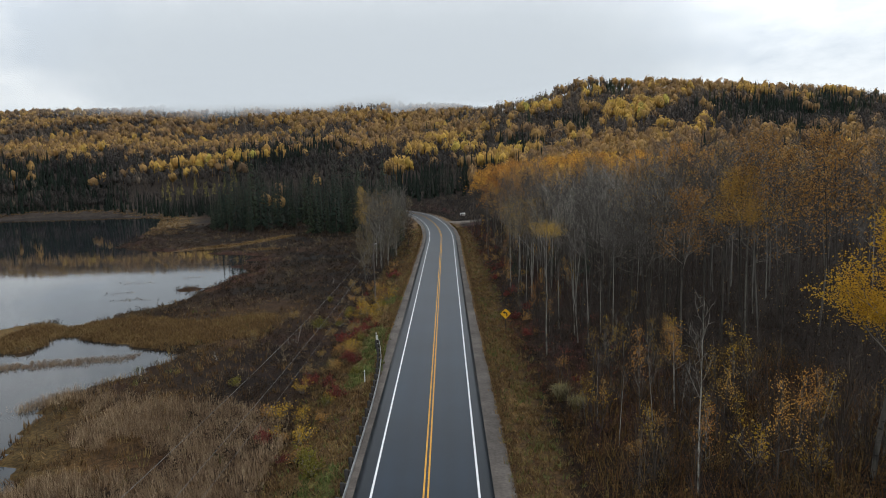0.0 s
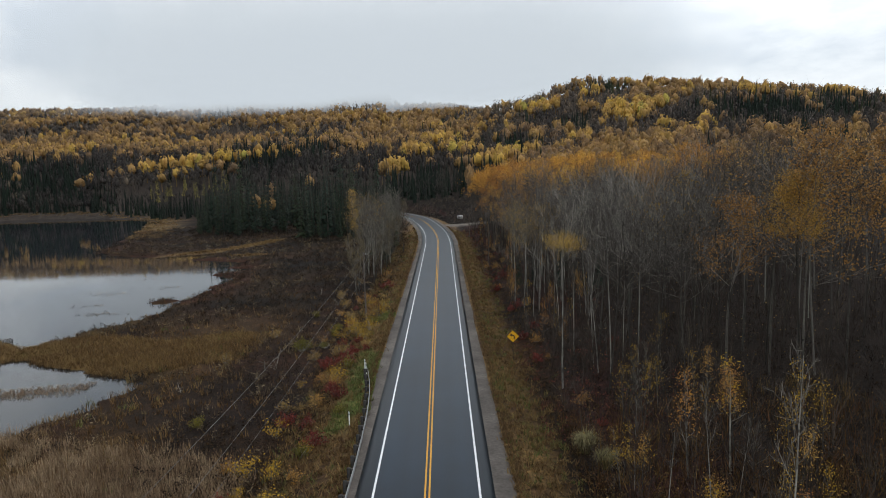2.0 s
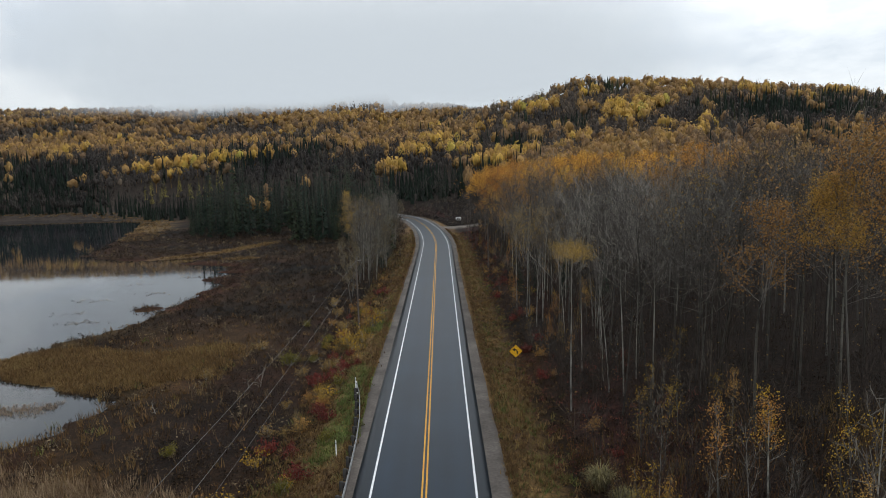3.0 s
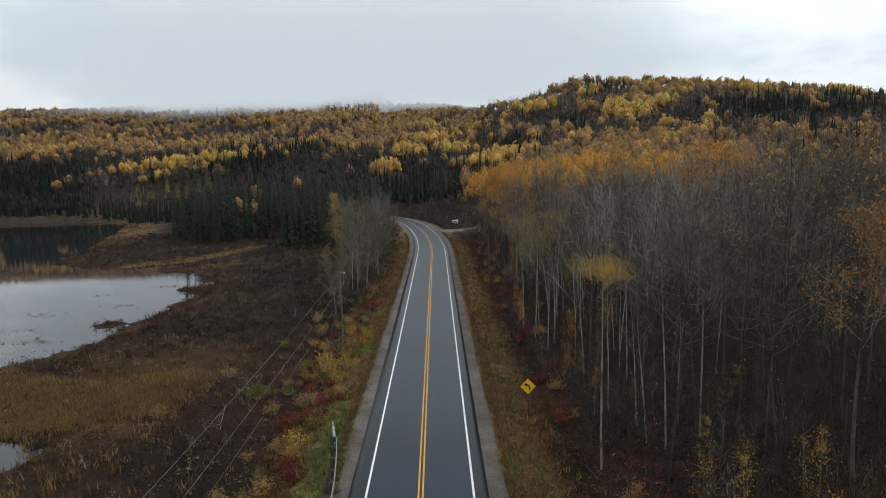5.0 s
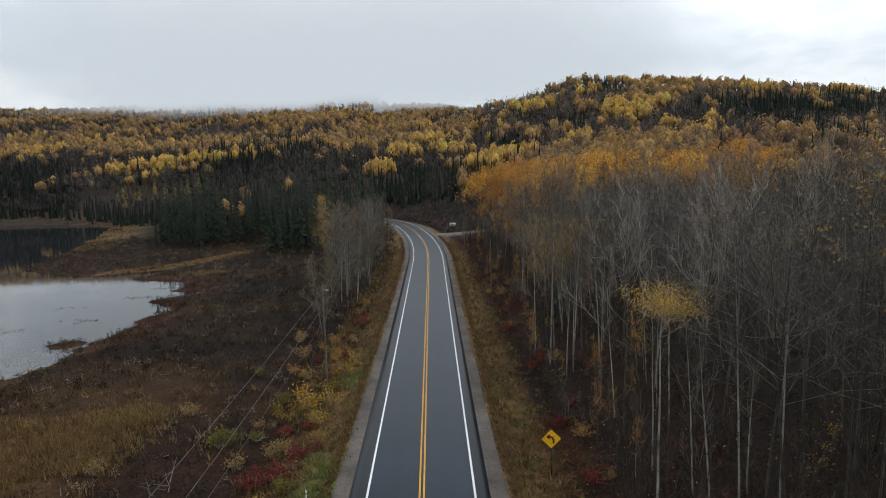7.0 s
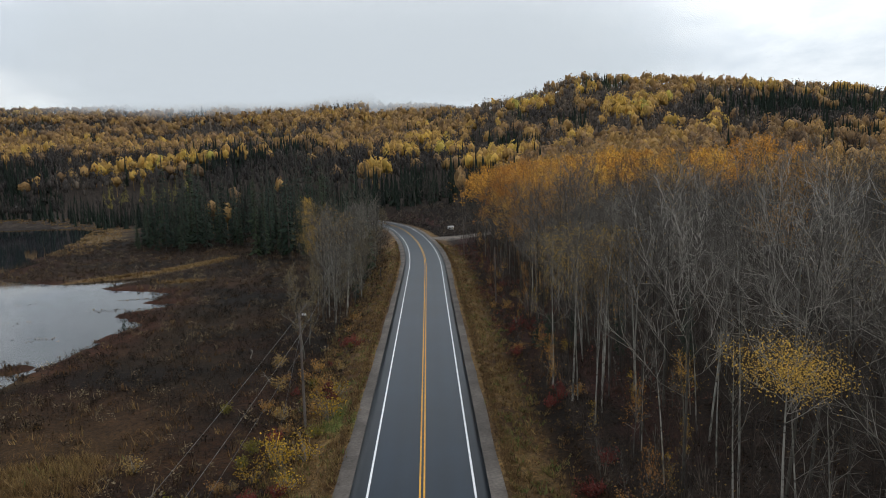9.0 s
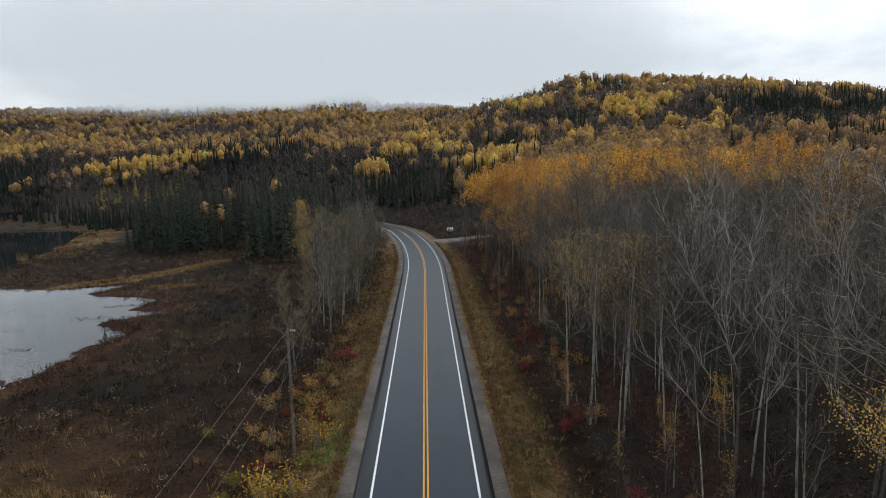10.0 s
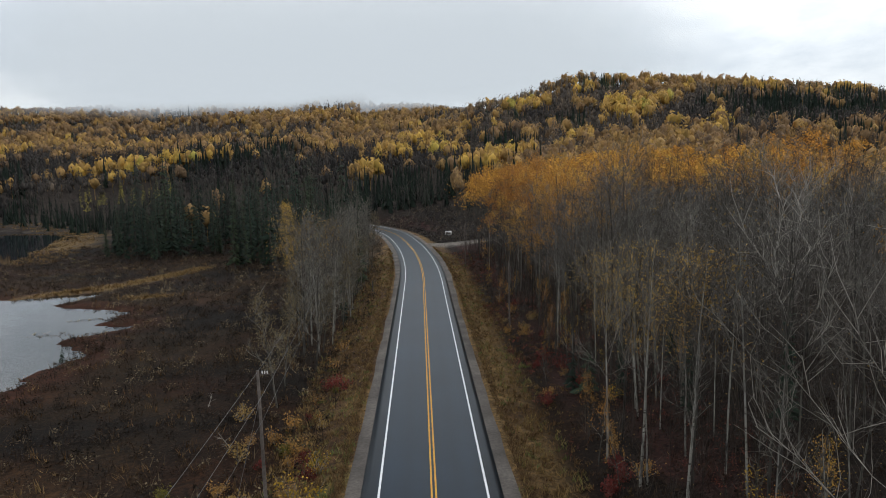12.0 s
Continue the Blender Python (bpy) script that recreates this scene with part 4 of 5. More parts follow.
for kind, n in (("bush_red", 12), ("bush_ochre", 16), ("bush_yellow", 9), ("bush_straw", 12), ("bush_green", 6)):
    for _ in range(n):
        y = random.uniform(46, 135)
        plant(kind, -random.uniform(8.0, 15.5), y, scale=random.uniform(0.45, 0.95), sink=0.05)
for kind, n in (("bush_red", 12), ("bush_ochre", 10), ("bush_straw", 8)):
    for _ in range(n):
        y = random.uniform(52, 190)
        plant(kind, random.uniform(10.6, 15.5), y, scale=random.uniform(0.45, 0.9), sink=0.05)
plant_all()

# ---- far woods, marsh plants, grass: too many to count ----
def scatter(name, templates, which, place, mat, label, category):
    """One mesh of many small plants: rows of x, y, z, width, height, turn, tone for templates chosen by which."""
    vs, ts, tones, slots, n = [], [], [], [], 0
    for k, (tv, tt, *slot) in enumerate(templates):
        p = place[which == k]
        if not len(p):
            continue
        c, s = np.cos(p[:, 5]), np.sin(p[:, 5])
        x = tv[None, :, 0] * p[:, 3:4]
        y = tv[None, :, 1] * p[:, 3:4]
        v = np.stack([x * c[:, None] - y * s[:, None] + p[:, 0:1], x * s[:, None] + y * c[:, None] + p[:, 1:2], tv[None, :, 2] * p[:, 4:5] + p[:, 2:3]], -1)
        vs.append(v.reshape(-1, 3))
        ts.append((tt[None] + (np.arange(len(p)) * len(tv))[:, None, None] + n).reshape(-1, 3))
        tones.append(np.repeat(p[:, 6], len(tv)))
        slots.append(np.tile(slot[0] if slot else np.zeros(len(tt), np.int32), len(p)))
        n += len(p) * len(tv)
    mats = mat if isinstance(mat, list) else [mat]
    ob = new(name, mesh_of(name, np.concatenate(vs), np.concatenate(ts), mats[0], False, tone=np.concatenate(tones)))
    for other in mats[1:]:
        ob.data.materials.append(other)
    if len(mats) > 1:
        ob.data.polygons.foreach_set("material_index", np.concatenate(slots).astype(np.int32))
    return tagged(ob, label, category, kind="stuff")


def ball():
    """Points and triangles of a coarse unit ball."""
    b = bmesh.new()
    bmesh.ops.create_icosphere(b, subdivisions=1, radius=1.0)
    b.verts.ensure_lookup_table()
    v, t = np.array([q.co[:] for q in b.verts]), np.array([[q.index for q in f.verts] for f in b.faces])
    b.free()
    return v, t


BALL_V, BALL_T = ball()


def shell_leaves(hp, centre, radius, n, size, g):
    """Leaf clumps lying like shingles on a lump of the crown."""
    u = g.normal(size=(n, 3))
    u[:, 2] = np.abs(u[:, 2]) * 1.2 - 0.5
    u /= np.linalg.norm(u, axis=1)[:, None]
    a = np.cross(u, g.normal(size=(n, 3)))
    a /= np.linalg.norm(a, axis=1)[:, None]
    b = np.cross(u, a)
    c = centre + u * radius * g.uniform(0.95, 1.35, (n, 1))
    s = size * g.uniform(0.6, 1.3, (n, 1))
    k = np.arange(n)[:, None] * 4
    hp.add(np.stack([c - a * s, c - b * s + u * s * 0.5, c + a * s, c + b * s - u * s * 0.3], 1).reshape(-1, 3), np.concatenate([k + [[0, 1, 2]], k + [[0, 2, 3]]]))


def crown_template(seed, leaves, size, lumps=3):
    """A far broad-leaved tree of unit height and width: a thin trunk, a rounded lumpy crown and loose clumps on it."""
    g = np.random.default_rng(seed)
    hp = Heap()
    hp.tube([(0, 0, -0.05), (0.02, 0, 0.6)], [0.02, 0.012], 3)
    turn = g.random() * 6.28
    for k in range(lumps):
        a = turn + k * 2.4
        off = 0.0 if k == 0 else 0.24
        c = np.array([off * math.cos(a), off * math.sin(a), 0.70 if k == 0 else g.uniform(0.56, 0.72)])
        rad = np.array([0.29, 0.29, 0.26]) if k == 0 else np.array([0.20, 0.20, 0.17]) * g.uniform(0.8, 1.1)
        hp.add(c + BALL_V * rad * g.uniform(0.8, 1.15, (len(BALL_V), 1)), BALL_T)
        shell_leaves(hp, c, rad, leaves // lumps, size, g)
    return hp.arrays()


def bare_template(seed, twigs, thick=0.022, spread=0.45, fuzz=0, rise=0.36):
    """A bare tree or thicket: a trunk, thin upswept twigs and, far off, a dome of fine brushwood."""
    g = np.random.default_rng(seed)
    z = g.uniform(0.2, 0.8, twigs)
    a = g.uniform(0, 6.28, twigs)
    out, up = g.uniform(0.1, spread, twigs), g.uniform(0.12, rise, twigs)
    u = np.stack([np.cos(a), np.sin(a), np.zeros(twigs)], 1)
    s = np.stack([-np.sin(a), np.cos(a), np.zeros(twigs)], 1) * thick
    b = u * (0.02 + 0.4 * out[:, None] * g.random((twigs, 1)))
    b[:, 2] = z
    e = u * out[:, None]
    e[:, 2] = np.minimum(z + up, 1.04)
    hp = Heap()
    hp.tube([(0, 0, -0.05), (0.01, 0.01, 0.85)], [thick * 0.8, thick * 0.4], 3)
    hp.add(np.stack([b - s, b + s, e], 1).reshape(-1, 3), np.arange(3 * twigs).reshape(-1, 3))
    if fuzz:
        c = np.array([g.uniform(-0.06, 0.06), g.uniform(-0.06, 0.06), 0.60])
        rad = np.array([0.27, 0.27, 0.29]) * g.uniform(0.85, 1.1)
        hp.add(c + BALL_V * rad * 0.62 * g.uniform(0.7, 1.15, (len(BALL_V), 1)), BALL_T)
        shell_leaves(hp, c, rad, fuzz, 0.052, g)
    return hp.arrays()


def spruce_template(seed, tiers=6, n=6):
    g = np.random.default_rng(seed)
    v, t = [], []
    for i in range(tiers):
        f = i / tiers
        z, r = 0.06 + 0.94 * f, 0.5 * (1 - f) ** 0.95 + 0.03
        for j in range(n):
            a = j * 6.283 / n + g.normal() * 0.3 + i
            rr = r * g.uniform(0.7, 1.15)
            u, s = np.array([math.cos(a), math.sin(a), 0]), np.array([-math.sin(a), math.cos(a), 0])
            k = len(v)
            v += [np.array([0, 0, z + 0.24]), u * rr * 0.75 + s * rr * 0.5 + (0, 0, z), u * rr * 0.75 - s * rr * 0.5 + (0, 0, z), u * rr * 1.1 + (0, 0, z - 0.05)]
            t += [(k, k + 1, k + 2), (k + 1, k + 3, k + 2)]
    return np.array(v), np.array(t)


def tuft_template(seed, blades, width, curl=0.3):
    """A tuft of narrow blades or stalks of unit height."""
    g = np.random.default_rng(seed)
    v, t = [], []
    for i in range(blades):
        a = g.uniform(0, 6.28)
        u, s = np.array([math.cos(a), math.sin(a), 0]), np.array([-math.sin(a), math.cos(a), 0])
        b = g.normal(size=3) * np.array([0.22, 0.22, 0])
        e = b + u * curl * g.uniform(0.3, 1.2) + np.array([0, 0, g.uniform(0.55, 1.0)])
        k = len(v)
        v += [b - s * width, b + s * width, e]
        t += [(k, k + 1, k + 2)]
    return np.array(v), np.array(t)


def twig_ball_template(seed, n, leaf=0.16):
    """A low shrub: a loose dome of twigs and small clumps."""
    g = np.random.default_rng(seed)
    hp = Heap()
    u = g.normal(size=(n, 3))
    u[:, 2] = np.abs(u[:, 2])
    u /= np.linalg.norm(u, axis=1)[:, None]
    hp.leaves(u * np.array([0.5, 0.5, 0.85]) * g.uniform(0.45, 1, (n, 1)), leaf, g)
    v, t = tuft_template(seed + 1, 5, 0.02, 0.45)
    hp.add(v, t)
    return hp.arrays()


def forest_template(seed, leaves=0, leaf_size=0.3, low=0.4, **kw):
    """A whole forest tree as arrays, wood and leaves told apart by material slot."""
    g = np.random.default_rng(seed)
    trunk, wood, fine, ends = tree_frame(g, **{**dict(height=19, base_r=0.09, start=0.45, limbs=12, subs=4, twigs=9, sides=4, spread=0.92, cheap=True, rise=0.30, lift=0.9, mess=0.75, twig_w=0.016, reach=0.98), **kw})
    hp = Heap()
    hp.add(*trunk.arrays())
    hp.add(*wood.arrays())
    k = sum(len(t) for t in hp.t)
    hp.add(*fine.arrays())
    m = sum(len(t) for t in hp.t)
    if leaves:
        pick = ends[(ends[:, 2] > low * 19) & (ends[:, 2] < 19.2)]
        hp.leaves(pick[g.integers(0, len(pick), leaves)] + g.normal(size=(leaves, 3)) * 0.3, leaf_size, g)
    v, t = hp.arrays()
    n = np.arange(len(t))
    return v, t, ((n >= k).astype(np.int32) + (n >= m).astype(np.int32))


for key, name, temps, mats, label in (
        ("bare", "forest_bare_trees", [forest_template(400 + i) for i in range(5)], [MAT_FORESTWOOD, MAT_MASSTWIG], "bare grey aspens deep in the wood"),
        ("ochre", "forest_ochre_trees", [forest_template(410 + i, 600, 0.30, 0.64, limbs=9, subs=3, twigs=5) for i in range(4)], [MAT_FORESTWOOD, MAT_MASSTWIG, MAT_OCHREMASS], "ochre-crowned aspens deep in the wood"),
        ("brown", "forest_brown_trees", [forest_template(420 + i, 900, 0.20, 0.5) for i in range(3)], [MAT_FORESTWOOD, MAT_MASSTWIG, MAT_BROWNMASS], "brown-leaved poplars deep in the wood")):
    p = np.array(MASS[key])
    n = len(p)
    scatter(name, temps, rng.integers(0, len(temps), n), np.stack([p[:, 0], p[:, 1], land(p[:, 0], p[:, 1]), p[:, 2], p[:, 2], rng.uniform(0, 6.28, n), rng.random(n)], 1), mats, label, "woods")


def tree_spots():
    """Places of the far trees, closer together near the lake."""
    out, y = [], 300.0
    while y < 1090:
        s = 1.4 + 0.0088 * y
        half = 0.72 * y + 50
        xs = np.arange(-half, half, s)
        out.append(np.stack([xs + rng.uniform(-0.48, 0.48, len(xs)) * s, y + rng.uniform(-0.5, 0.5, len(xs)) * s], 1))
        y += s
    near = np.stack([rng.uniform(70, 250, 560), rng.uniform(120, 300, 560)], 1)
    return np.concatenate(out + [near])


# stands of one kind on the slopes: x, y, half width, half depth
GOLD_STANDS = [(139, 505, 16, 30), (132, 600, 10, 12), (165, 535, 11, 20), (149, 445, 5, 10), (154, 414, 6, 10), (177, 454, 5, 10), (87, 585, 18, 16), (274, 597, 11, 20), (355, 600, 18, 16), (91, 446, 7, 12),
               (-150, 480, 36, 10), (-196, 482, 12, 9), (-328, 600, 14, 22), (3, 540, 18, 26), (-17, 471, 12, 18), (14, 467, 11, 16), (-29, 413, 10, 9), (40, 400, 16, 20)]
OCHRE_STANDS = [(-520, 880, 40, 40), (-410, 880, 52, 34), (-285, 758, 40, 32), (-354, 592, 24, 30), (-122, 784, 56, 40), (60, 350, 26, 40), (-60, 560, 20, 26), (-230, 640, 30, 26), (-30, 700, 40, 30), (250, 640, 90, 9), (200, 590, 20, 16)]
SPRUCE_STANDS = [(267, 506, 52, 34), (281, 608, 6, 14), (152, 630, 20, 12), (-100, 620, 34, 16), (11, 740, 9, 40), (214, 523, 20, 26), (330, 560, 40, 30), (-10, 372, 44, 20), (30, 330, 14, 24), (-60, 640, 26, 12), (60, 620, 16, 10)]
BARE_STANDS = [(-235, 518, 95, 34), (70, 529, 30, 34), (187, 498, 20, 18), (-120, 425, 60, 30), (128, 437, 26, 12), (110, 640, 60, 14)]


def stand(x, y, places):
    """1 inside one of the stands, with a frayed edge."""
    k = np.full(x.shape, 9.0)
    for a, b, rx, ry in places:
        k = np.minimum(k, np.hypot((x - a) / rx, (y - b) / ry))
    return k + 0.7 * (fbm(x, y, 14, 57) - 0.5) < 1


spots = tree_spots()
fx, fy = rng.uniform(-340, -95, 2200), rng.uniform(270, 450, 2200)
fw = wetness(fx, fy)
fk = (fw < -7 - 5 * rng.random(2200)) & (fw > -45) & (fy > 300)
spots = np.concatenate([spots, np.stack([fx[fk], fy[fk]], 1)])
sx, sy = spots[:, 0], spots[:, 1]
sd = sx - road_x(np.minimum(sy, 420))
sw = wetness(sx, sy)
bog = (sx < -20) & (sy < 352 + 10 * (fbm(sx, sy, 25, 31) - 0.5)) & ~((sx > -100) & (sx < -20) & (sy > 292))
keep = (sw < -4) & ~bog & ~((np.abs(sd) < 13 - 6 * ease(335, 360, sy)) & (sy < 412)) & ~((sd > 0) & (sd < 75) & (sy < 262)) & ~((sx > -60) & (sx < 12) & (sy < 318))
keep &= ~((np.abs(sy - 256) < 6) & (sd < 60) & (sd > 0)) & ~((sx > 70) & (sy > 715))
keep &= ~((sx > -205) & (sx < -125) & (sy > 398) & (sy < 448) & (rng.random(len(sx)) < 0.75))
sx, sy = sx[keep], sy[keep]
sz = land(sx, sy) - 0.2 - 3 * np.maximum(ease(780, 900, sy), ease(20, 60, sx) * ease(580, 630, sy))
N = len(sx)
n_spruce, n_leaf = fbm(sx, sy * 0.5, 60, 41), fbm(sx, sy * 0.5, 46, 44)
east_hill = ease(10, 60, sx)
upper = ease(500, 640, sy - 40 * ease(-120, -220, sx))
leaf_share = (0.05 + 0.80 * ease(0.40, 0.56, n_leaf) * upper) * (1 - east_hill) + (0.06 + 0.42 * ease(0.53, 0.62, n_leaf) + 0.2 * (1 - ease(400, 450, sy))) * east_hill
leafy = rng.random(N) < leaf_share
kind = leafy.astype(int)
dark = rng.random(N) < 0.025 + 0.75 * ease(0.62, 0.70, n_spruce) * np.maximum(1 - upper, 0.35)
dark |= (np.abs(sy - 375) < 26) & (rng.random(N) < 0.4) & (sx < 60)
kind[dark] = 2
kind[stand(sx, sy, BARE_STANDS) & (rng.random(N) < 0.9) & (kind != 2)] = 0
kind[stand(sx, sy, OCHRE_STANDS) & (rng.random(N) < 0.8)] = 1
kind[stand(sx, sy, SPRUCE_STANDS) & (rng.random(N) < 0.6)] = 2
gold = stand(sx, sy, GOLD_STANDS) & (rng.random(N) < 0.92)
kind[gold] = 1
kind[(kind == 1) & (sx > -70) & (sx < 12) & (sy < 405)] = 0
edge = (sx < -95) & (sy < 450) & (wetness(sx, sy) > -45)
kind[edge] = np.where(rng.random(N) < 0.5, 2, 0)[edge]
turn = rng.uniform(0, 6.28, N)
tall = rng.uniform(11.5, 16.5, N) * (1 + 0.08 * gold)
wide = rng.uniform(6.0, 10.0, N) * (1 + 0.0005 * (sy - 400))
tone = 0.02 + 0.72 * fbm(sx, sy, 34, 51) + rng.normal(0, 0.13, N)
tone = np.where(kind == 1, np.where(gold, 0.72 + rng.normal(0, 0.12, N), tone - 0.06), tone - 0.12 + 0.36 * upper + 0.2 * east_hill + rng.normal(0, 0.1, N))
tone = np.clip(tone, 0, 0.98)
rows = np.stack([sx, sy, sz, wide, tall, turn, tone], 1)
near = sy < 600
for code, label_name, templates_near, templates_far, mat, label in (
        (1, "hillside_aspens", [crown_template(200 + i, 42, 0.078) for i in range(6)], [crown_template(210 + i, 21, 0.095, 2) for i in range(6)], MAT_HILLLEAF, "golden and ochre aspens on the hillsides"),
        (0, "hillside_bare_trees", [bare_template(220 + i, 14, 0.009, 0.40, 24, 0.3) for i in range(5)], [bare_template(230 + i, 3, 0.012, 0.4, 13) for i in range(5)], MAT_HILLBARE, "bare grey-brown trees on the hillsides"),
        (2, "hillside_spruces", [spruce_template(240 + i, 7, 5) for i in range(4)], [spruce_template(250 + i, 5, 5) for i in range(4)], MAT_HILLSPRUCE, "dark spruces on the hillsides")):
    mine = kind == code
    rr = rows[mine].copy()
    rr[:, 3:5] *= np.where(edge[mine], rng.uniform(0.45, 0.8, len(rr)), 1.0)[:, None]
    if code == 0:
        rr[:, 3] *= 0.8
        front = rr[:, 1] < 405
        fr = rr[front & (rng.random(len(rr)) < 0.72)].copy()
        fr[:, 3] = fr[:, 4] = rng.uniform(0.6, 0.9, len(fr))
        scatter("lakeside_bare_trees", [forest_template(430 + i, limbs=9, subs=2, twigs=5, start=0.3, twig_w=0.06, mess=0.6, sides=3) for i in range(5)], rng.integers(0, 5, len(fr)), fr, [MAT_FORESTWOOD, MAT_HILLBARE], "bare grey-brown trees behind the lake and the bend", "woods")
        rr, mine = rr[~front], mine & (sy >= 405)
    if code == 2:
        rr[:, 3] *= 0.46
        rr[:, 4] *= rng.uniform(0.75, 1.15, len(rr))
    t_all = templates_near + templates_far
    w = rng.integers(0, len(templates_near), len(rr)) + np.where(near[mine], 0, len(templates_near))
    scatter(label_name, t_all, w, rr, mat, label, "woods")


def strew(n, x0, x1, y0, y1, keep_if):
    x, y = rng.uniform(x0, x1, n), rng.uniform(y0, y1, n)
    k = keep_if(x, y)
    return x[k], y[k]


def rows_of(x, y, width, height, tone):
    n = len(x)
    return np.stack([x, y, land(x, y) - 0.04, width * rng.uniform(0.6, 1.4, n), height * rng.uniform(0.6, 1.4, n), rng.uniform(0, 6.28, n), np.clip(tone, 0, 1)], 1)


# low shrubs of the bog, thinning away from the road
x, y = strew(21000, -115, -8, 36, 300, lambda x, y: (wetness(x, y) < -0.6) & ~((np.abs(y - 94) < 8) & (x < -24)) & (spit_distance(x, y) > 3) & (x - road_x(y) < -8.6) & (rng.random(len(x)) < np.clip(115 / y, 0, 1)) & (fbm(x * 0.55, y, 20, 12) < 0.50 + 0.16 * rng.random(len(x)) + 0.25 * np.maximum(ease(100, 115, y), ease(-27, -19, x))) & (x > -0.72 * y - 8))
t = 0.02 + 0.8 * fbm(x, y, 11, 61) + rng.normal(0, 0.38, len(x)) - 0.06 * ease(90, 115, y)
scatter("bog_shrubs", [twig_ball_template(300 + i, 16, 0.125) for i in range(4)], rng.integers(0, 4, len(x)), rows_of(x, y, 1.1 + 0.004 * y, 0.95, t), MAT_SHRUB, "low brown leafless shrubs of the marsh", "marsh shrubs")
# sedge and dry grass
x, y = strew(22000, -110, -7, 36, 260, lambda x, y: (wetness(x, y) < 0.2) & (x - road_x(y) < -8.0) & (rng.random(len(x)) < np.clip(75 / y, 0, 1)) & (rng.random(len(x)) > 0.8 * np.maximum(ease(98, 115, y), ease(-27, -19, x))) & (fbm(x * 0.55, y, 20, 12) > 0.45 + 0.08 * ease(100, 115, y)) & (x > -0.72 * y - 8))
scatter("sedge", [tuft_template(310 + i, 9, 0.045, 0.5) for i in range(3)], rng.integers(0, 3, len(x)), rows_of(x, y, 1.0, 0.7, 0.24 - 0.10 * ease(98, 115, y) + 0.5 * fbm(x, y, 9, 63) + rng.normal(0, 0.2, len(x))), MAT_GRASS, "tawny sedge tufts on the marsh", "marsh grass")
x, y = strew(9000, -62, -20, 82, 106, lambda x, y: (wetness(x, y) < -0.3) & (np.abs(y - 94 + 2 * np.sin(x * 0.3)) < 6.5 + 2 * rng.random(len(x))) & (x < -23 - 4 * rng.random(len(x))))
scatter("golden_sedge", [tuft_template(315 + i, 10, 0.04, 0.5) for i in range(3)], rng.integers(0, 3, len(x)), rows_of(x, y, 0.9, 0.6, 0.48 + 0.28 * fbm(x, y, 5, 64) + rng.normal(0, 0.08, len(x))), MAT_GRASS, "golden-brown sedge by the pools", "marsh grass")
x, y = strew(16000, -340, -45, 196, 430, lambda x, y: (wetness(x, y) < -0.3) & (wetness(x, y) > -13 - 3 * rng.random(len(x))) & (y > 250))
x2, y2 = strew(9000, -108, -48, 186, 236, lambda x, y: (spit_distance(x, y) < 0.6 + 2.4 * rng.random(len(x)) ** 2) & (wetness(x, y) < -0.2))
x, y = np.concatenate([x, x2]), np.concatenate([y, y2])
scatter("shore_sedge", [tuft_template(318 + i, 7, 0.09, 0.6) for i in range(3)], rng.integers(0, 3, len(x)), rows_of(x, y, 1.5, 0.7, np.clip(0.25 + 0.65 * fbm(x, y, 9, 66) + rng.normal(0, 0.12, len(x)) + 0.12, 0, 0.74)), MAT_GRASS, "tawny sedge along the far shore", "marsh grass")
# reeds standing at the near pool
x, y = strew(15000, -60, -12, 33, 80, lambda x, y: (wetness(x, y) < 5.5) & (fbm(x, y, 8, 71) > 0.40) & (y < 59 - 0.35 * (x + 20) + 4 * rng.random(len(x))) & (x > -0.72 * y - 6) & (x < -10))
scatter("reeds", [tuft_template(320 + i, 13, 0.02, 0.55) for i in range(5)], rng.integers(0, 5, len(x)), rows_of(x, y, 0.9, 1.05, 0.3 + 0.5 * fbm(x, y, 6, 73) + rng.normal(0, 0.3, len(x))), MAT_REED, "pale straw-coloured reeds at the water's edge", "reeds")
# verge grass on both sides
x, y = strew(24000, -12.5, 11.5, 36, 240, lambda x, y: (x < 8.8 + 2.6 * rng.random(len(x))) & (np.abs(x) > 5.9 - 0.3 * ((x < 0) & (y < 70))) & (np.abs(y - 256) > 5) & (rng.random(len(x)) < np.clip(80 / y, 0, 1)))
x = x + road_x(y)
t = 0.40 + 0.55 * fbm(x, y, 6, 81) + rng.normal(0, 0.2, len(x)) + 0.5 * ((x < 0) & (x - road_x(y) > -9) & (y < 110) & (fbm(x, y, 13, 21) > 0.42))
scatter("verge_grass", [tuft_template(330 + i, 9, 0.05, 0.5) for i in range(3)], rng.integers(0, 3, len(x)), rows_of(x, y, 0.8, 0.5, t), MAT_GRASS, "dry tawny and green roadside grass", "grass")
x, y = strew(7000, -13, 13, 36, 200, lambda x, y: (np.abs(x) > 7.2) & (np.abs(y - 256) > 5) & (rng.random(len(x)) < np.clip(75 / y, 0, 1)))
x = x + road_x(y)
scatter("verge_weeds", [twig_ball_template(335 + i, 9, 0.2) for i in range(4)], rng.integers(0, 4, len(x)), rows_of(x, y, 0.6, 0.45, 0.25 + 0.5 * fbm(x, y, 5, 83) + rng.normal(0, 0.25, len(x))), MAT_WEED, "rusty and straw-coloured roadside weeds", "weeds")
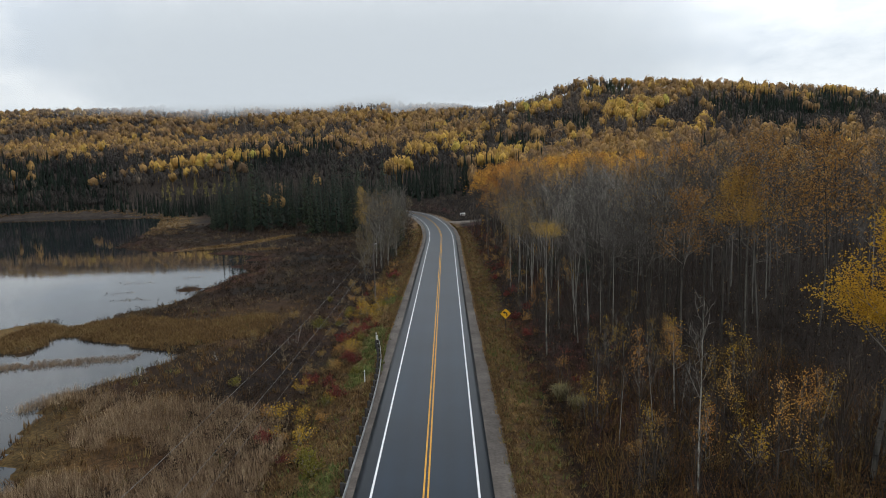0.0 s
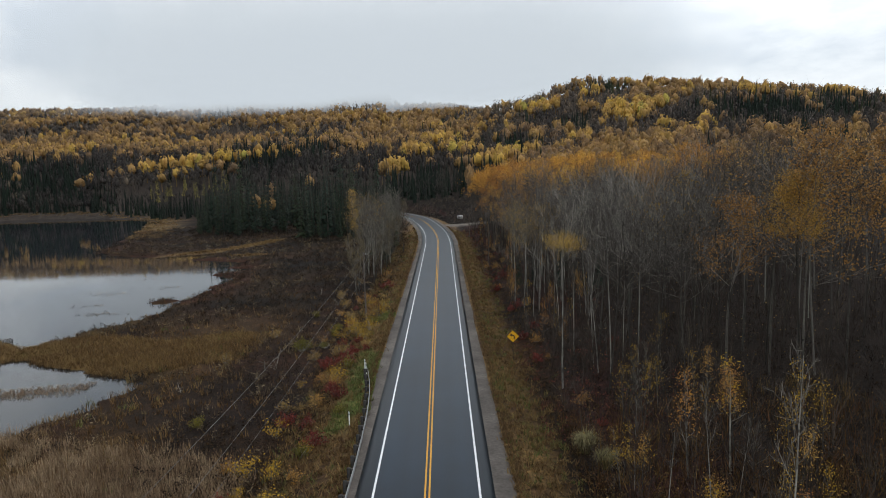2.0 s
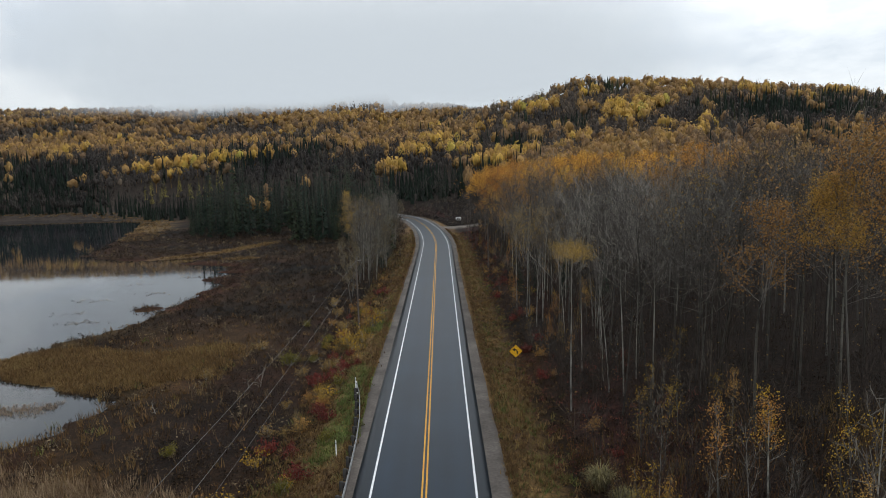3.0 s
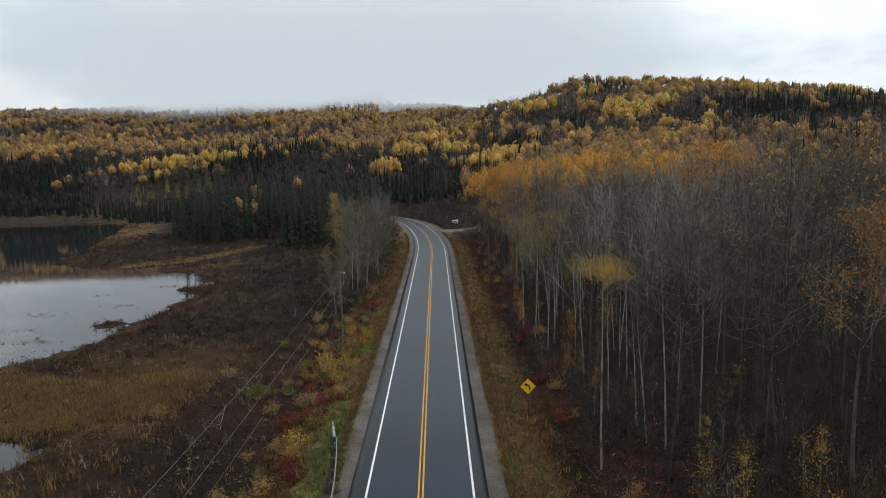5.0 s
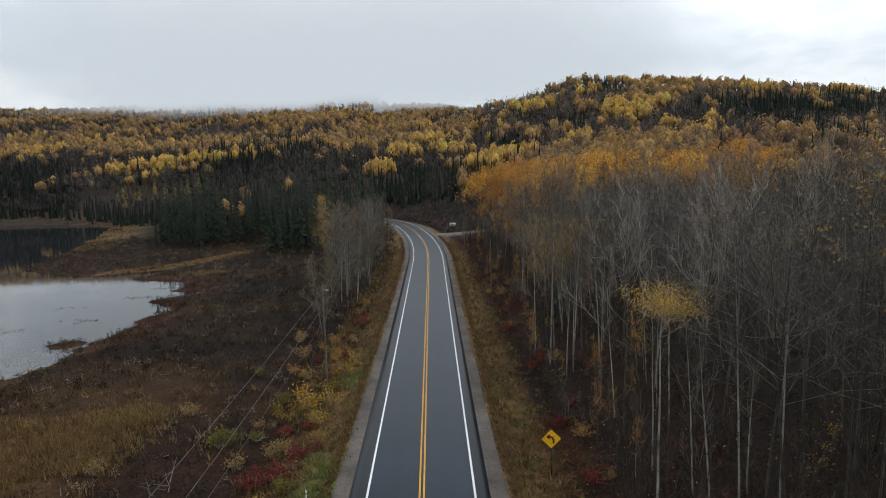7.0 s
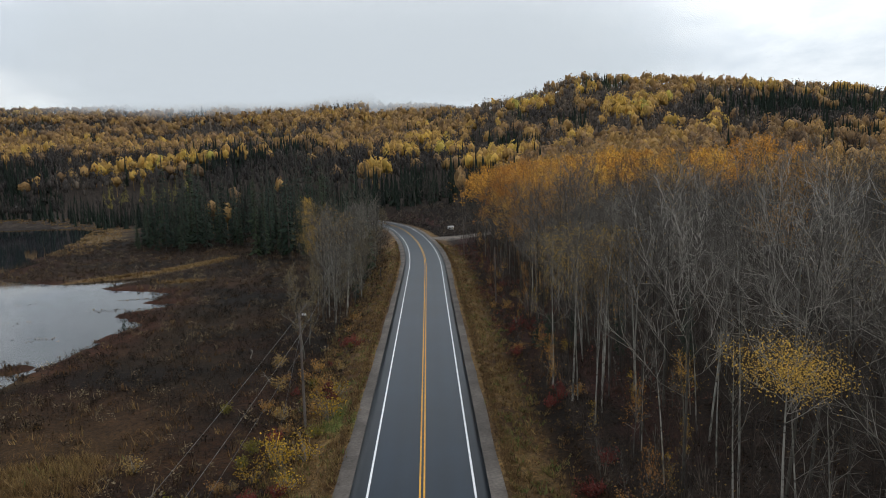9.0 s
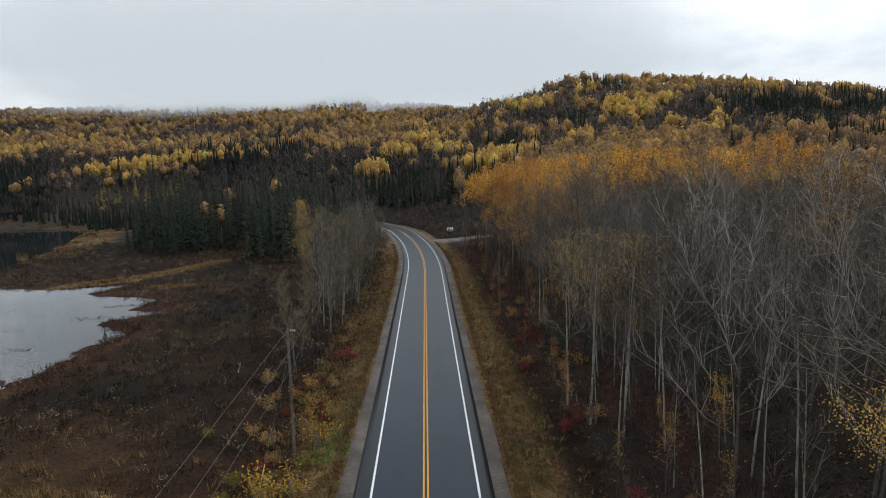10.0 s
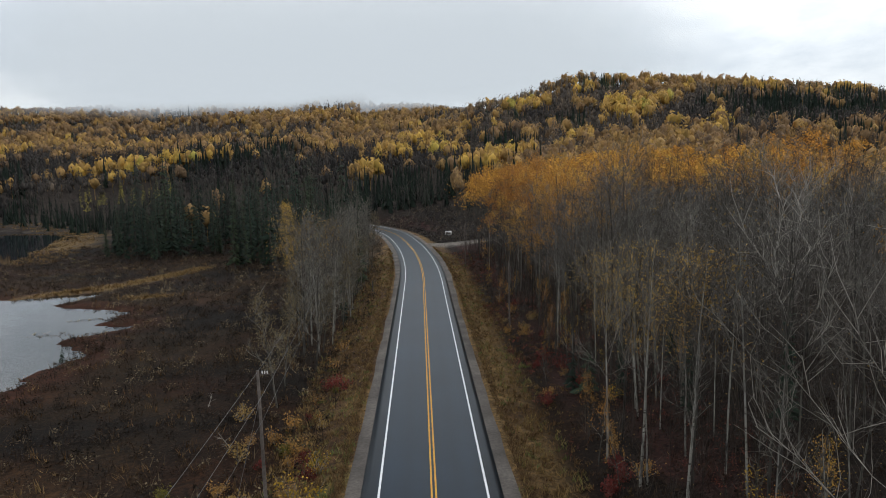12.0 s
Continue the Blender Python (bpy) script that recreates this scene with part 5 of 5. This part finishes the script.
# undergrowth at the edge of the wood
x, y = strew(9000, 10.5, 60, 36, 235, lambda x, y: (rng.random(len(x)) < np.clip(75 / y, 0, 1)) & (rng.random(len(x)) < 1.25 - (x - 10) / 45) & (np.abs(y - 256) > 6))
x = x + road_x(y)
scatter("undergrowth", [twig_ball_template(340 + i, 12, 0.15) for i in range(4)], rng.integers(0, 4, len(x)), rows_of(x, y, 1.1, 0.8, 0.05 + 0.6 * fbm(x, y, 8, 91) + rng.normal(0, 0.16, len(x))), MAT_SHRUB, "brown leafless undergrowth below the trees", "undergrowth")
x, y = strew(3800, 9.5, 24, 60, 240, lambda x, y: fbm(x, y, 11, 23) > 0.46)
x = x + road_x(y)
scatter("red_undergrowth", [twig_ball_template(350 + i, 12, 0.15) for i in range(3)], rng.integers(0, 3, len(x)), rows_of(x, y, 0.8, 0.6, 0.3 + rng.normal(0, 0.3, len(x))), MAT_REDBRUSH, "dark red shrubs along the edge of the wood", "undergrowth")
x, y = strew(3600, 11.5, 70, 36, 245, lambda x, y: (rng.random(len(x)) < np.clip(110 / y, 0, 1)) & (np.abs(y - 256) > 6))
x = x + road_x(y)
# bare brush whose dark colour also imitates the shade between the trunks
scatter("thicket", [bare_template(370 + i, 34, 0.006, 0.6) for i in range(5)], rng.integers(0, 5, len(x)), rows_of(x, y, 2.8, 4.8, rng.random(len(x))), MAT_SHADETHICKET, "bare thicket under the trees, coloured dark for the forest shade", "thicket")
x, y = strew(1500, 11, 34, 34, 66, lambda x, y: rng.random(len(x)) < 1.15 - (y - 34) / 45)
scatter("leafy_understory", [twig_ball_template(376 + i, 30, 0.055) for i in range(4)], rng.integers(0, 4, len(x)), rows_of(x, y, 1.7, 1.7, 0.12 + 0.7 * fbm(x, y, 6, 93) + rng.normal(0, 0.15, len(x))), MAT_WEED, "rusty and olive leaved undergrowth before the wood", "undergrowth")
# fallen and clinging yellow leaves in the thicket
x, y = strew(3600, 11, 60, 38, 190, lambda x, y: rng.random(len(x)) < np.clip(80 / y, 0, 1))
hp = Heap()
hp.leaves(np.stack([x + road_x(y), y, land(x + road_x(y), y) + rng.random(len(x)) ** 3 * 4.5 + 0.1], 1), 0.14, np.random.default_rng(5), 0.3)
tagged(new("fallen_leaves", hp.mesh("fallen_leaves", MAT_PALELEAF)), "scattered pale yellow leaves in the thicket", "leaves", kind="stuff")
# scrub behind the bend
x, y = strew(2600, -70, 22, 262, 345, lambda x, y: (np.abs(x - road_x(y)) > 8.5) & (np.abs(y - 256) > 5) & ((x > road_x(y)) | (y < 285)) & (x > -26))
scatter("bend_scrub", [twig_ball_template(360 + i, 16, 0.2) for i in range(4)], rng.integers(0, 4, len(x)), rows_of(x, y, 2.0, 2.3, 0.15 + 0.6 * fbm(x, y, 10, 95) + rng.normal(0, 0.15, len(x))), MAT_HILLBARE, "rusty brown scrub beyond the road bend", "scrub")

def grass_clump(x, y, blades, height, width):
    """A big arching clump of pale grass."""
    g = np.random.default_rng(int(x * 10))
    v, t = [], []
    for i in range(blades):
        a = g.uniform(0, 6.28)
        u, s = np.array([math.cos(a), math.sin(a), 0]), np.array([-math.sin(a), math.cos(a), 0]) * 0.018
        b = u * g.uniform(0, 0.35)
        m = b + u * width * g.uniform(0.1, 0.35) + np.array([0, 0, height * g.uniform(0.5, 0.8)])
        e = m + u * width * g.uniform(0.1, 0.35) + np.array([0, 0, height * g.uniform(-0.3, 0.25)])
        k = len(v)
        v += [b - s, b + s, m + s, m - s, e]
        t += [(k, k + 1, k + 2), (k, k + 2, k + 3), (k + 3, k + 2, k + 4)]
    ob = new("grass_clump", mesh_of("grass_clump", np.array(v), np.array(t), MAT_CLUMP))
    ob.location = (x, y, float(land(np.array([x]), np.array([y]))[0]))
    tagged(ob, "big arching clump of pale olive grass", "grass clump", "grass clumps")


grass_clump(11.8, 58.5, 420, 1.9, 1.9)
grass_clump(12.6, 55.5, 300, 1.6, 1.6)
# weed mats on the water and grass along the gravel
x, y = [], []
for cx, cy, n in ((-58, 121, 26), (-62, 128, 12), (-55, 146, 14), (-64, 158, 10), (-56, 166, 22), (-72, 174, 10), (-54, 176, 26), (-66, 140, 25)):
    x.append(cx + rng.normal(0, 2.2, n))
    y.append(cy + rng.normal(0, 0.8, n))
x, y = np.concatenate(x), np.concatenate(y)
r = rows_of(x, y, 0.7, 0.28, 0.7 + rng.normal(0, 0.2, len(x)))
r[:, 2] = np.maximum(r[:, 2], WATER_Z - 0.05)
scatter("water_weeds", [tuft_template(380 + i, 8, 0.05, 0.8) for i in range(3)], rng.integers(0, 3, len(x)), r, MAT_SHRUB, "thin brown weeds standing in the water", "water weeds")
x, y = strew(2600, -54, -38, 75, 85, lambda x, y: np.abs(y - 79.5 - 0.22 * (x + 46)) < 2.4 * rng.random(len(x)))
r = rows_of(x, y, 0.7, 0.42, 0.25 + 0.4 * fbm(x, y, 3, 68) + rng.normal(0, 0.15, len(x)))
r[:, 2] = np.maximum(r[:, 2], WATER_Z - 0.08)
scatter("pool_sedge", [tuft_template(385 + i, 8, 0.03, 0.5) for i in range(3)], rng.integers(0, 3, len(x)), r, MAT_REED, "tan sedge standing in the shallow pool", "marsh grass")
n = 9000
y = rng.uniform(36, 260, n)
side = rng.random(n) < 0.5
x = np.where(side, np.interp(y, [60, 82], [-5.65, -6.1]) - np.abs(rng.normal(0, 0.35, n)), 5.85 + np.abs(rng.normal(0, 0.4, n))) + road_x(y)
keep = (np.abs(y - 256) > 5) & (rng.random(n) < np.clip(90 / y, 0, 1))
x, y = x[keep], y[keep]
scatter("edge_grass", [tuft_template(390 + i, 9, 0.05, 0.6) for i in range(3)], rng.integers(0, 3, len(x)), rows_of(x, y, 0.55, 0.26, 0.35 + 0.3 * fbm(x, y, 5, 86) + rng.normal(0, 0.2, len(x))), MAT_GRASS, "short tawny grass along the gravel shoulder", "grass")

def dead_snag(x, y, height, seed):
    """A small dead grey shrub: a leaning stem with bare forks."""
    g = np.random.default_rng(seed)
    hp = Heap()
    line = wander((0, 0, -0.1), (g.normal() * 0.5, g.normal() * 0.5, 1), height, 5, g, 0.5)
    hp.tube(line, np.linspace(0.05, 0.012, 6), 5)
    for k in range(1, 6):
        for _ in range(2):
            hp.tube(wander(line[k - 1], g.normal(size=3) * 0.7 + np.array([0, 0, 0.5]), height * g.uniform(0.25, 0.5), 2, g, 0.6), [0.022, 0.014, 0.006], 4)
    ob = tagged(new("dead_shrub", hp.mesh("dead_shrub", MAT_PALETWIG, True)), "bleached dead shrub standing in the marsh", "dead shrub", "dead shrubs")
    ob.location = (x, y, float(land(np.array([x]), np.array([y]))[0]))


for x, y, height, seed in ((-18.3, 85, 2.6, 1), (-19.4, 84.6, 1.8, 2), (-14.2, 93.5, 1.9, 3), (-26.5, 78, 1.3, 4), (-16.6, 121, 1.9, 5), (-21.5, 131, 1.5, 6)):
    dead_snag(x, y, height, seed)

# ---- guard rail on the embankment ----
def guard_rail():
    """Steel beam on creosoted posts, flared away from the road at its end."""
    ob = tagged(new("guard_rail"), "galvanised steel guard rail on dark wooden posts", "guard rail")
    ys = np.concatenate([np.arange(-20, 66, 4.0), np.arange(66, 79.1, 1.0)])
    off = np.interp(ys, [-20, 55, 62, 66, 70, 74, 77, 79], [-5.15, -5.15, -5.3, -5.48, -5.75, -6.2, -6.65, -7.1])
    prof = [(0.0, 0.38), (0.05, 0.42), (0.05, 0.48), (0.0, 0.53), (0.05, 0.58), (0.05, 0.65), (0.0, 0.70), (-0.012, 0.70), (0.035, 0.645), (0.035, 0.585), (-0.014, 0.53), (0.035, 0.475), (0.035, 0.425), (-0.012, 0.38)]
    v = np.array([[(o + a, yy, zz - 0.05) for a, zz in prof] for o, yy in zip(off, ys)]).reshape(-1, 3)
    m = len(prof)
    ii = np.arange(len(ys) * m).reshape(-1, m)
    jj = np.roll(ii, -1, axis=1)
    f = np.stack([ii[:-1], jj[:-1], jj[1:], ii[1:]], -1).reshape(-1, 4)
    part("beam", mesh_of("beam", v, np.concatenate([f[:, [0, 1, 2]], f[:, [0, 2, 3]]]), MAT_STEEL, True), ob, "galvanised steel beam")
    hp = Heap()
    hp.box((-0.12, -0.12, -1.0), (0.12, 0.12, 0.74))
    hp.box((0.12, -0.09, 0.36), (0.30, 0.09, 0.70))
    post = hp.mesh("post", MAT_POST)
    for yy in np.arange(-18, 78.5, 1.905):
        o = float(np.interp(yy, ys, off))
        part("post", post, ob, "dark wooden post").location = (o - 0.30, yy, 0.0)
    return ob


guard_rail()


def marker_post(x, y, height, base_z):
    ob = tagged(new("marker_post"), "thin white marker post at the guard rail", "marker post", "marker posts")
    hp = Heap()
    hp.tube([(0, 0, -0.2), (0, 0, height - 0.06), (0, 0, height)], [0.05, 0.05, 0.035], 8, True)
    part("shaft", hp.mesh("shaft", MAT_WHITE), ob)
    hp = Heap()
    hp.tube([(0, 0, height - 0.30), (0, 0, height - 0.18)], [0.053, 0.053], 8)
    part("reflector_band", hp.mesh("reflector_band", MAT_STEEL), ob, "grey reflective band")
    ob.location = (x, y, base_z)


marker_post(-7.25, 79.4, 1.55, -0.45)
marker_post(-7.0, 78.4, 1.45, -0.4)
marker_post(-6.85, 64.5, 1.35, -0.35)

# ---- bend warning sign ----
def warning_sign(x, y):
    """Yellow diamond with a black curved arrow, on a steel post, facing oncoming drivers."""
    z = float(land(np.array([x]), np.array([y]))[0])
    ob = tagged(new("road_sign"), "yellow diamond warning sign with a black curved arrow", "road sign")
    hp = Heap()
    hp.box((-0.035, 0.0, -0.4), (0.035, 0.06, 3.1))
    part("post", hp.mesh("post", MAT_POST), ob, "slim dark wooden post")
    bm = bmesh.new()
    s, r = 0.98 / 2, 0.05
    ring = []
    for cx, cz, a0 in ((s - r, s - r, 0), (r - s, s - r, 90), (r - s, r - s, 180), (s - r, r - s, 270)):
        for k in range(4):
            a = radians(a0 + 30 * k)
            px, pz = cx + r * math.cos(a), cz + r * math.sin(a)
            ring.append(((px - pz) * 0.7071, (px + pz) * 0.7071))
    front = [bm.verts.new((a, -0.012, b)) for a, b in ring]
    back = [bm.verts.new((a, -0.002, b)) for a, b in ring]
    bm.faces.new(front)
    bm.faces.new(back[::-1])
    for i in range(len(ring)):
        bm.faces.new((front[i - 1], back[i - 1], back[i], front[i]))
    bmesh.ops.recalc_face_normals(bm, faces=bm.faces)
    me = bpy.data.meshes.new("panel")
    bm.to_mesh(me)
    me.materials.append(MAT_SIGN)
    panel = part("panel", me, ob, "yellow retroreflective panel")
    panel.location = (0, 0, 2.75)
    hp = Heap()
    # curved shaft, then the head
    cl = [(0.16, -0.34), (0.16, -0.12), (0.135, 0.0), (0.07, 0.09), (-0.02, 0.14), (-0.12, 0.155)]
    v, t = [], []
    for i, (a, b) in enumerate(cl):
        n1 = cl[min(i + 1, len(cl) - 1)]
        n0 = cl[max(i - 1, 0)]
        dx, dz = n1[0] - n0[0], n1[1] - n0[1]
        ln = math.hypot(dx, dz)
        ox, oz = -dz / ln * 0.062, dx / ln * 0.062
        v += [(a + ox, 0, b + oz), (a - ox, 0, b - oz)]
        if i:
            k = 2 * i
            t += [(k - 2, k - 1, k + 1), (k - 2, k + 1, k)]
    hp.add(v, t)
    hp.add([(-0.36, 0, 0.16), (-0.11, 0, 0.35), (-0.11, 0, -0.04)], [(0, 1, 2)])
    arrow = part("arrow", hp.mesh("arrow", MAT_BLACK), panel, "black curved arrow")
    arrow.location = (0, -0.016, 0)
    ob.location = (x, y, z)


warning_sign(9.05, 83.8)


def far_board(x, y):
    """Small white board on two legs beyond the side track."""
    z = float(land(np.array([x]), np.array([y]))[0])
    ob = tagged(new("notice_board"), "small white notice board on two posts", "sign board")
    for px in (-0.7, 0.7):
        hp = Heap()
        hp.box((px - 0.05, 0, -0.4), (px + 0.05, 0.1, 2.3))
        part("post", hp.mesh("post", MAT_POST), ob)
    hp = Heap()
    hp.box((-1.05, -0.04, 1.05), (1.05, -0.01, 2.35))
    bd = part("board", hp.mesh("board", MAT_WHITE), ob, "white painted board")
    for i, w in enumerate((0.7, 0.55)):
        hp = Heap()
        hp.box((-w, -0.05, 1.86 - 0.42 * i), (w, -0.043, 2.0 - 0.42 * i))
        part("bar", hp.mesh("bar", MAT_POST), bd, "dark bar of lettering")
    ob.location = (x, y, z)


far_board(8.3, 273.0)


# ---- power line ----
def utility_pole(x, y, top, label, arm=True):
    z = float(land(np.array([x]), np.array([y]))[0])
    hgt = top - z
    ob = tagged(new("utility_pole"), label, "utility pole", "utility poles")
    hp = Heap()
    hp.tube([(0, 0, -0.5), (0, 0, hgt * 0.5), (0, 0, hgt)], [0.125, 0.105, 0.085], 10, True)
    part("pole", hp.mesh("pole", MAT_WOODPOLE, True), ob)
    if arm:
        hp = Heap()
        hp.box((0.03, -0.04, hgt - 0.30), (0.62, 0.04, hgt - 0.22))
        bar = part("crossarm", hp.mesh("crossarm", MAT_WOODPOLE), ob)
        for k in range(3):
            hp = Heap()
            hp.tube([(0.26 + 0.15 * k, 0, hgt - 0.22), (0.26 + 0.15 * k, 0, hgt - 0.12), (0.26 + 0.15 * k, 0, hgt - 0.04)], [0.02, 0.042, 0.025], 8, True)
            part("insulator", hp.mesh("insulator", MAT_PORCELAIN), bar, "white glazed insulator")
    ob.location = (x, y, z)
    return ob


utility_pole(-10.3, 107.0, 9.05, "weathered wooden utility pole with white insulators")
utility_pole(-10.6, 20.0, 9.3, "weathered wooden utility pole with white insulators")
utility_pole(-15.5, 178.0, 8.6, "weathered wooden utility pole among bare trees")
utility_pole(9.6, 216.0, 8.6, "dark wooden utility pole beside the road", False)
utility_pole(11.4, 156.0, 8.4, "dark wooden utility pole at the wood's edge", False)
hp = Heap()
hp.tube([(0, 0, -0.4), (0, 0, 2.2)], [0.10, 0.09], 8, True)
stub = tagged(new("wooden_post", hp.mesh("wooden_post", MAT_POST)), "short dark wooden post in the verge", "post")
stub.location = (-9.3, 186.6, float(land(np.array([-9.3]), np.array([186.6]))[0]))


def wire(p, q, sag, r, label):
    hp = Heap()
    s = np.linspace(0, 1, 15)
    pts = np.array(p)[None] * (1 - s)[:, None] + np.array(q)[None] * s[:, None]
    pts[:, 2] -= 4 * sag * s * (1 - s)
    hp.tube(pts, np.full(15, r), 5)
    tagged(new("power_line", hp.mesh("power_line", MAT_WIRE, True)), label, "power line", "power lines")


for (ox, za, zb, zc, sag, r) in ((-0.05, 8.9, 9.1, 8.4, 0.9, 0.010), (0.1, 7.35, 7.0, 7.0, 0.8, 0.011), (0.15, 6.0, 5.6, 5.9, 0.8, 0.008)):
    wire((-10.3 + ox, 107, za), (-10.6 + ox, 20, zb), sag, r, "thin grey overhead wire along the road")
    wire((-10.3 + ox, 107, za), (-15.5 + ox, 178, zc), 0.7, r, "thin grey overhead wire running into trees")
hp = Heap()
hp.tube([(-10.3, 106.9, 7.2), (-11.6, 100.2, float(land(np.array([-11.6]), np.array([100.2]))[0]))], [0.008, 0.008], 5)
guy = tagged(new("guy_wire", hp.mesh("guy_wire", MAT_WIRE)), "steel guy wire with a yellow guard", "guy wire")
hp = Heap()
e = np.array([-11.6, 100.2, float(land(np.array([-11.6]), np.array([100.2]))[0])])
d = (np.array([-10.3, 106.9, 7.2]) - e) / np.linalg.norm(np.array([-10.3, 106.9, 7.2]) - e)
hp.tube([e + d * 0.2, e + d * 2.6], [0.035, 0.035], 6, True)
part("guard", hp.mesh("guard", MAT_GUARD), guy, "yellow plastic guard")

# ---- low cloud lying on the far ridge ----
def cloud_material(low, high, seed):
    """Soft cloud, self-glowing at the sky's brightness: thin below, closing upwards, frayed by noise."""
    m, n, l, p = material("low_cloud")
    n.remove(p)
    geo = n.new("ShaderNodeNewGeometry")
    mp = n.new("ShaderNodeMapping")
    mp.inputs["Location"].default_value = (seed * 37.0, seed * 11.0, 0)
    mp.inputs["Scale"].default_value = (0.006, 0.006, 0.016)
    l.new(geo.outputs["Position"], mp.inputs[0])
    nz = n.new("ShaderNodeTexNoise")
    nz.inputs["Scale"].default_value, nz.inputs["Detail"].default_value = 1.0, 5
    l.new(mp.outputs[0], nz.inputs["Vector"])
    sep = n.new("ShaderNodeSeparateXYZ")
    l.new(geo.outputs["Position"], sep.inputs[0])
    fray = n.new("ShaderNodeMath")
    fray.operation = "MULTIPLY_ADD"
    fray.inputs[1].default_value, fray.inputs[2].default_value = 62.0, -31.0
    l.new(nz.outputs[0], fray.inputs[0])
    tot = n.new("ShaderNodeMath")
    l.new(sep.outputs[2], tot.inputs[0])
    l.new(fray.outputs[0], tot.inputs[1])
    rise = n.new("ShaderNodeMapRange")
    rise.interpolation_type = "SMOOTHSTEP"
    rise.inputs[1].default_value, rise.inputs[2].default_value = low, high
    rise.inputs[3].default_value, rise.inputs[4].default_value = 0.0, 1.0
    l.new(tot.outputs[0], rise.inputs[0])
    fade = n.new("ShaderNodeMapRange")
    fade.interpolation_type = "SMOOTHSTEP"
    fade.inputs[1].default_value, fade.inputs[2].default_value = 330, 120
    fade.inputs[3].default_value, fade.inputs[4].default_value = 0.0, 1.0
    l.new(sep.outputs[2], fade.inputs[0])
    side = n.new("ShaderNodeMapRange")
    side.interpolation_type = "SMOOTHSTEP"
    side.inputs[1].default_value, side.inputs[2].default_value = 400, 60
    side.inputs[3].default_value, side.inputs[4].default_value = 0.0, 1.0
    l.new(sep.outputs[0], side.inputs[0])
    a = n.new("ShaderNodeMath")
    a.operation = "MULTIPLY"
    l.new(rise.outputs[0], a.inputs[0])
    l.new(fade.outputs[0], a.inputs[1])
    b = n.new("ShaderNodeMath")
    b.operation = "MULTIPLY"
    l.new(a.outputs[0], b.inputs[0])
    l.new(side.outputs[0], b.inputs[1])
    c = n.new("ShaderNodeMath")
    c.operation = "MULTIPLY"
    west = n.new("ShaderNodeMapRange")
    west.interpolation_type = "SMOOTHSTEP"
    west.inputs[1].default_value, west.inputs[2].default_value = -540, -300
    west.inputs[3].default_value, west.inputs[4].default_value = 0.0, 0.74
    l.new(sep.outputs[0], west.inputs[0])
    l.new(west.outputs[0], c.inputs[1])
    l.new(b.outputs[0], c.inputs[0])
    # emission replaces the skylight that would fall on the cloud
    em = n.new("ShaderNodeEmission")
    em.inputs[0].default_value, em.inputs[1].default_value = (0.60, 0.66, 0.715, 1), 1.0
    tr = n.new("ShaderNodeBsdfTransparent")
    mx = n.new("ShaderNodeMixShader")
    l.new(c.outputs[0], mx.inputs[0])
    l.new(tr.outputs[0], mx.inputs[1])
    l.new(em.outputs[0], mx.inputs[2])
    l.new(mx.outputs[0], n["Material Output"].inputs[0])
    return m


for i, (yy, lo, hi) in enumerate(((780, 88, 134), (820, 89, 130), (865, 91, 128), (920, 94, 126), (1000, 97, 126))):
    xs = np.linspace(-1300, 420, 30)
    bow = yy + 50 * np.sin(xs / 190 + i * 1.7)
    v = np.concatenate([np.stack([xs, bow, np.full(30, 40.0)], 1), np.stack([xs, bow + 60, np.full(30, 320.0)], 1)])
    k = np.arange(29)
    ob = new("backdrop_cloud", mesh_of("backdrop_cloud", v, np.concatenate([np.stack([k, k + 1, k + 31], 1), np.stack([k, k + 31, k + 30], 1)]), cloud_material(lo, hi, i), True))
    ob.visible_shadow = False
    tagged(ob, "low grey cloud lying on the far ridge", "cloud", kind="structure")
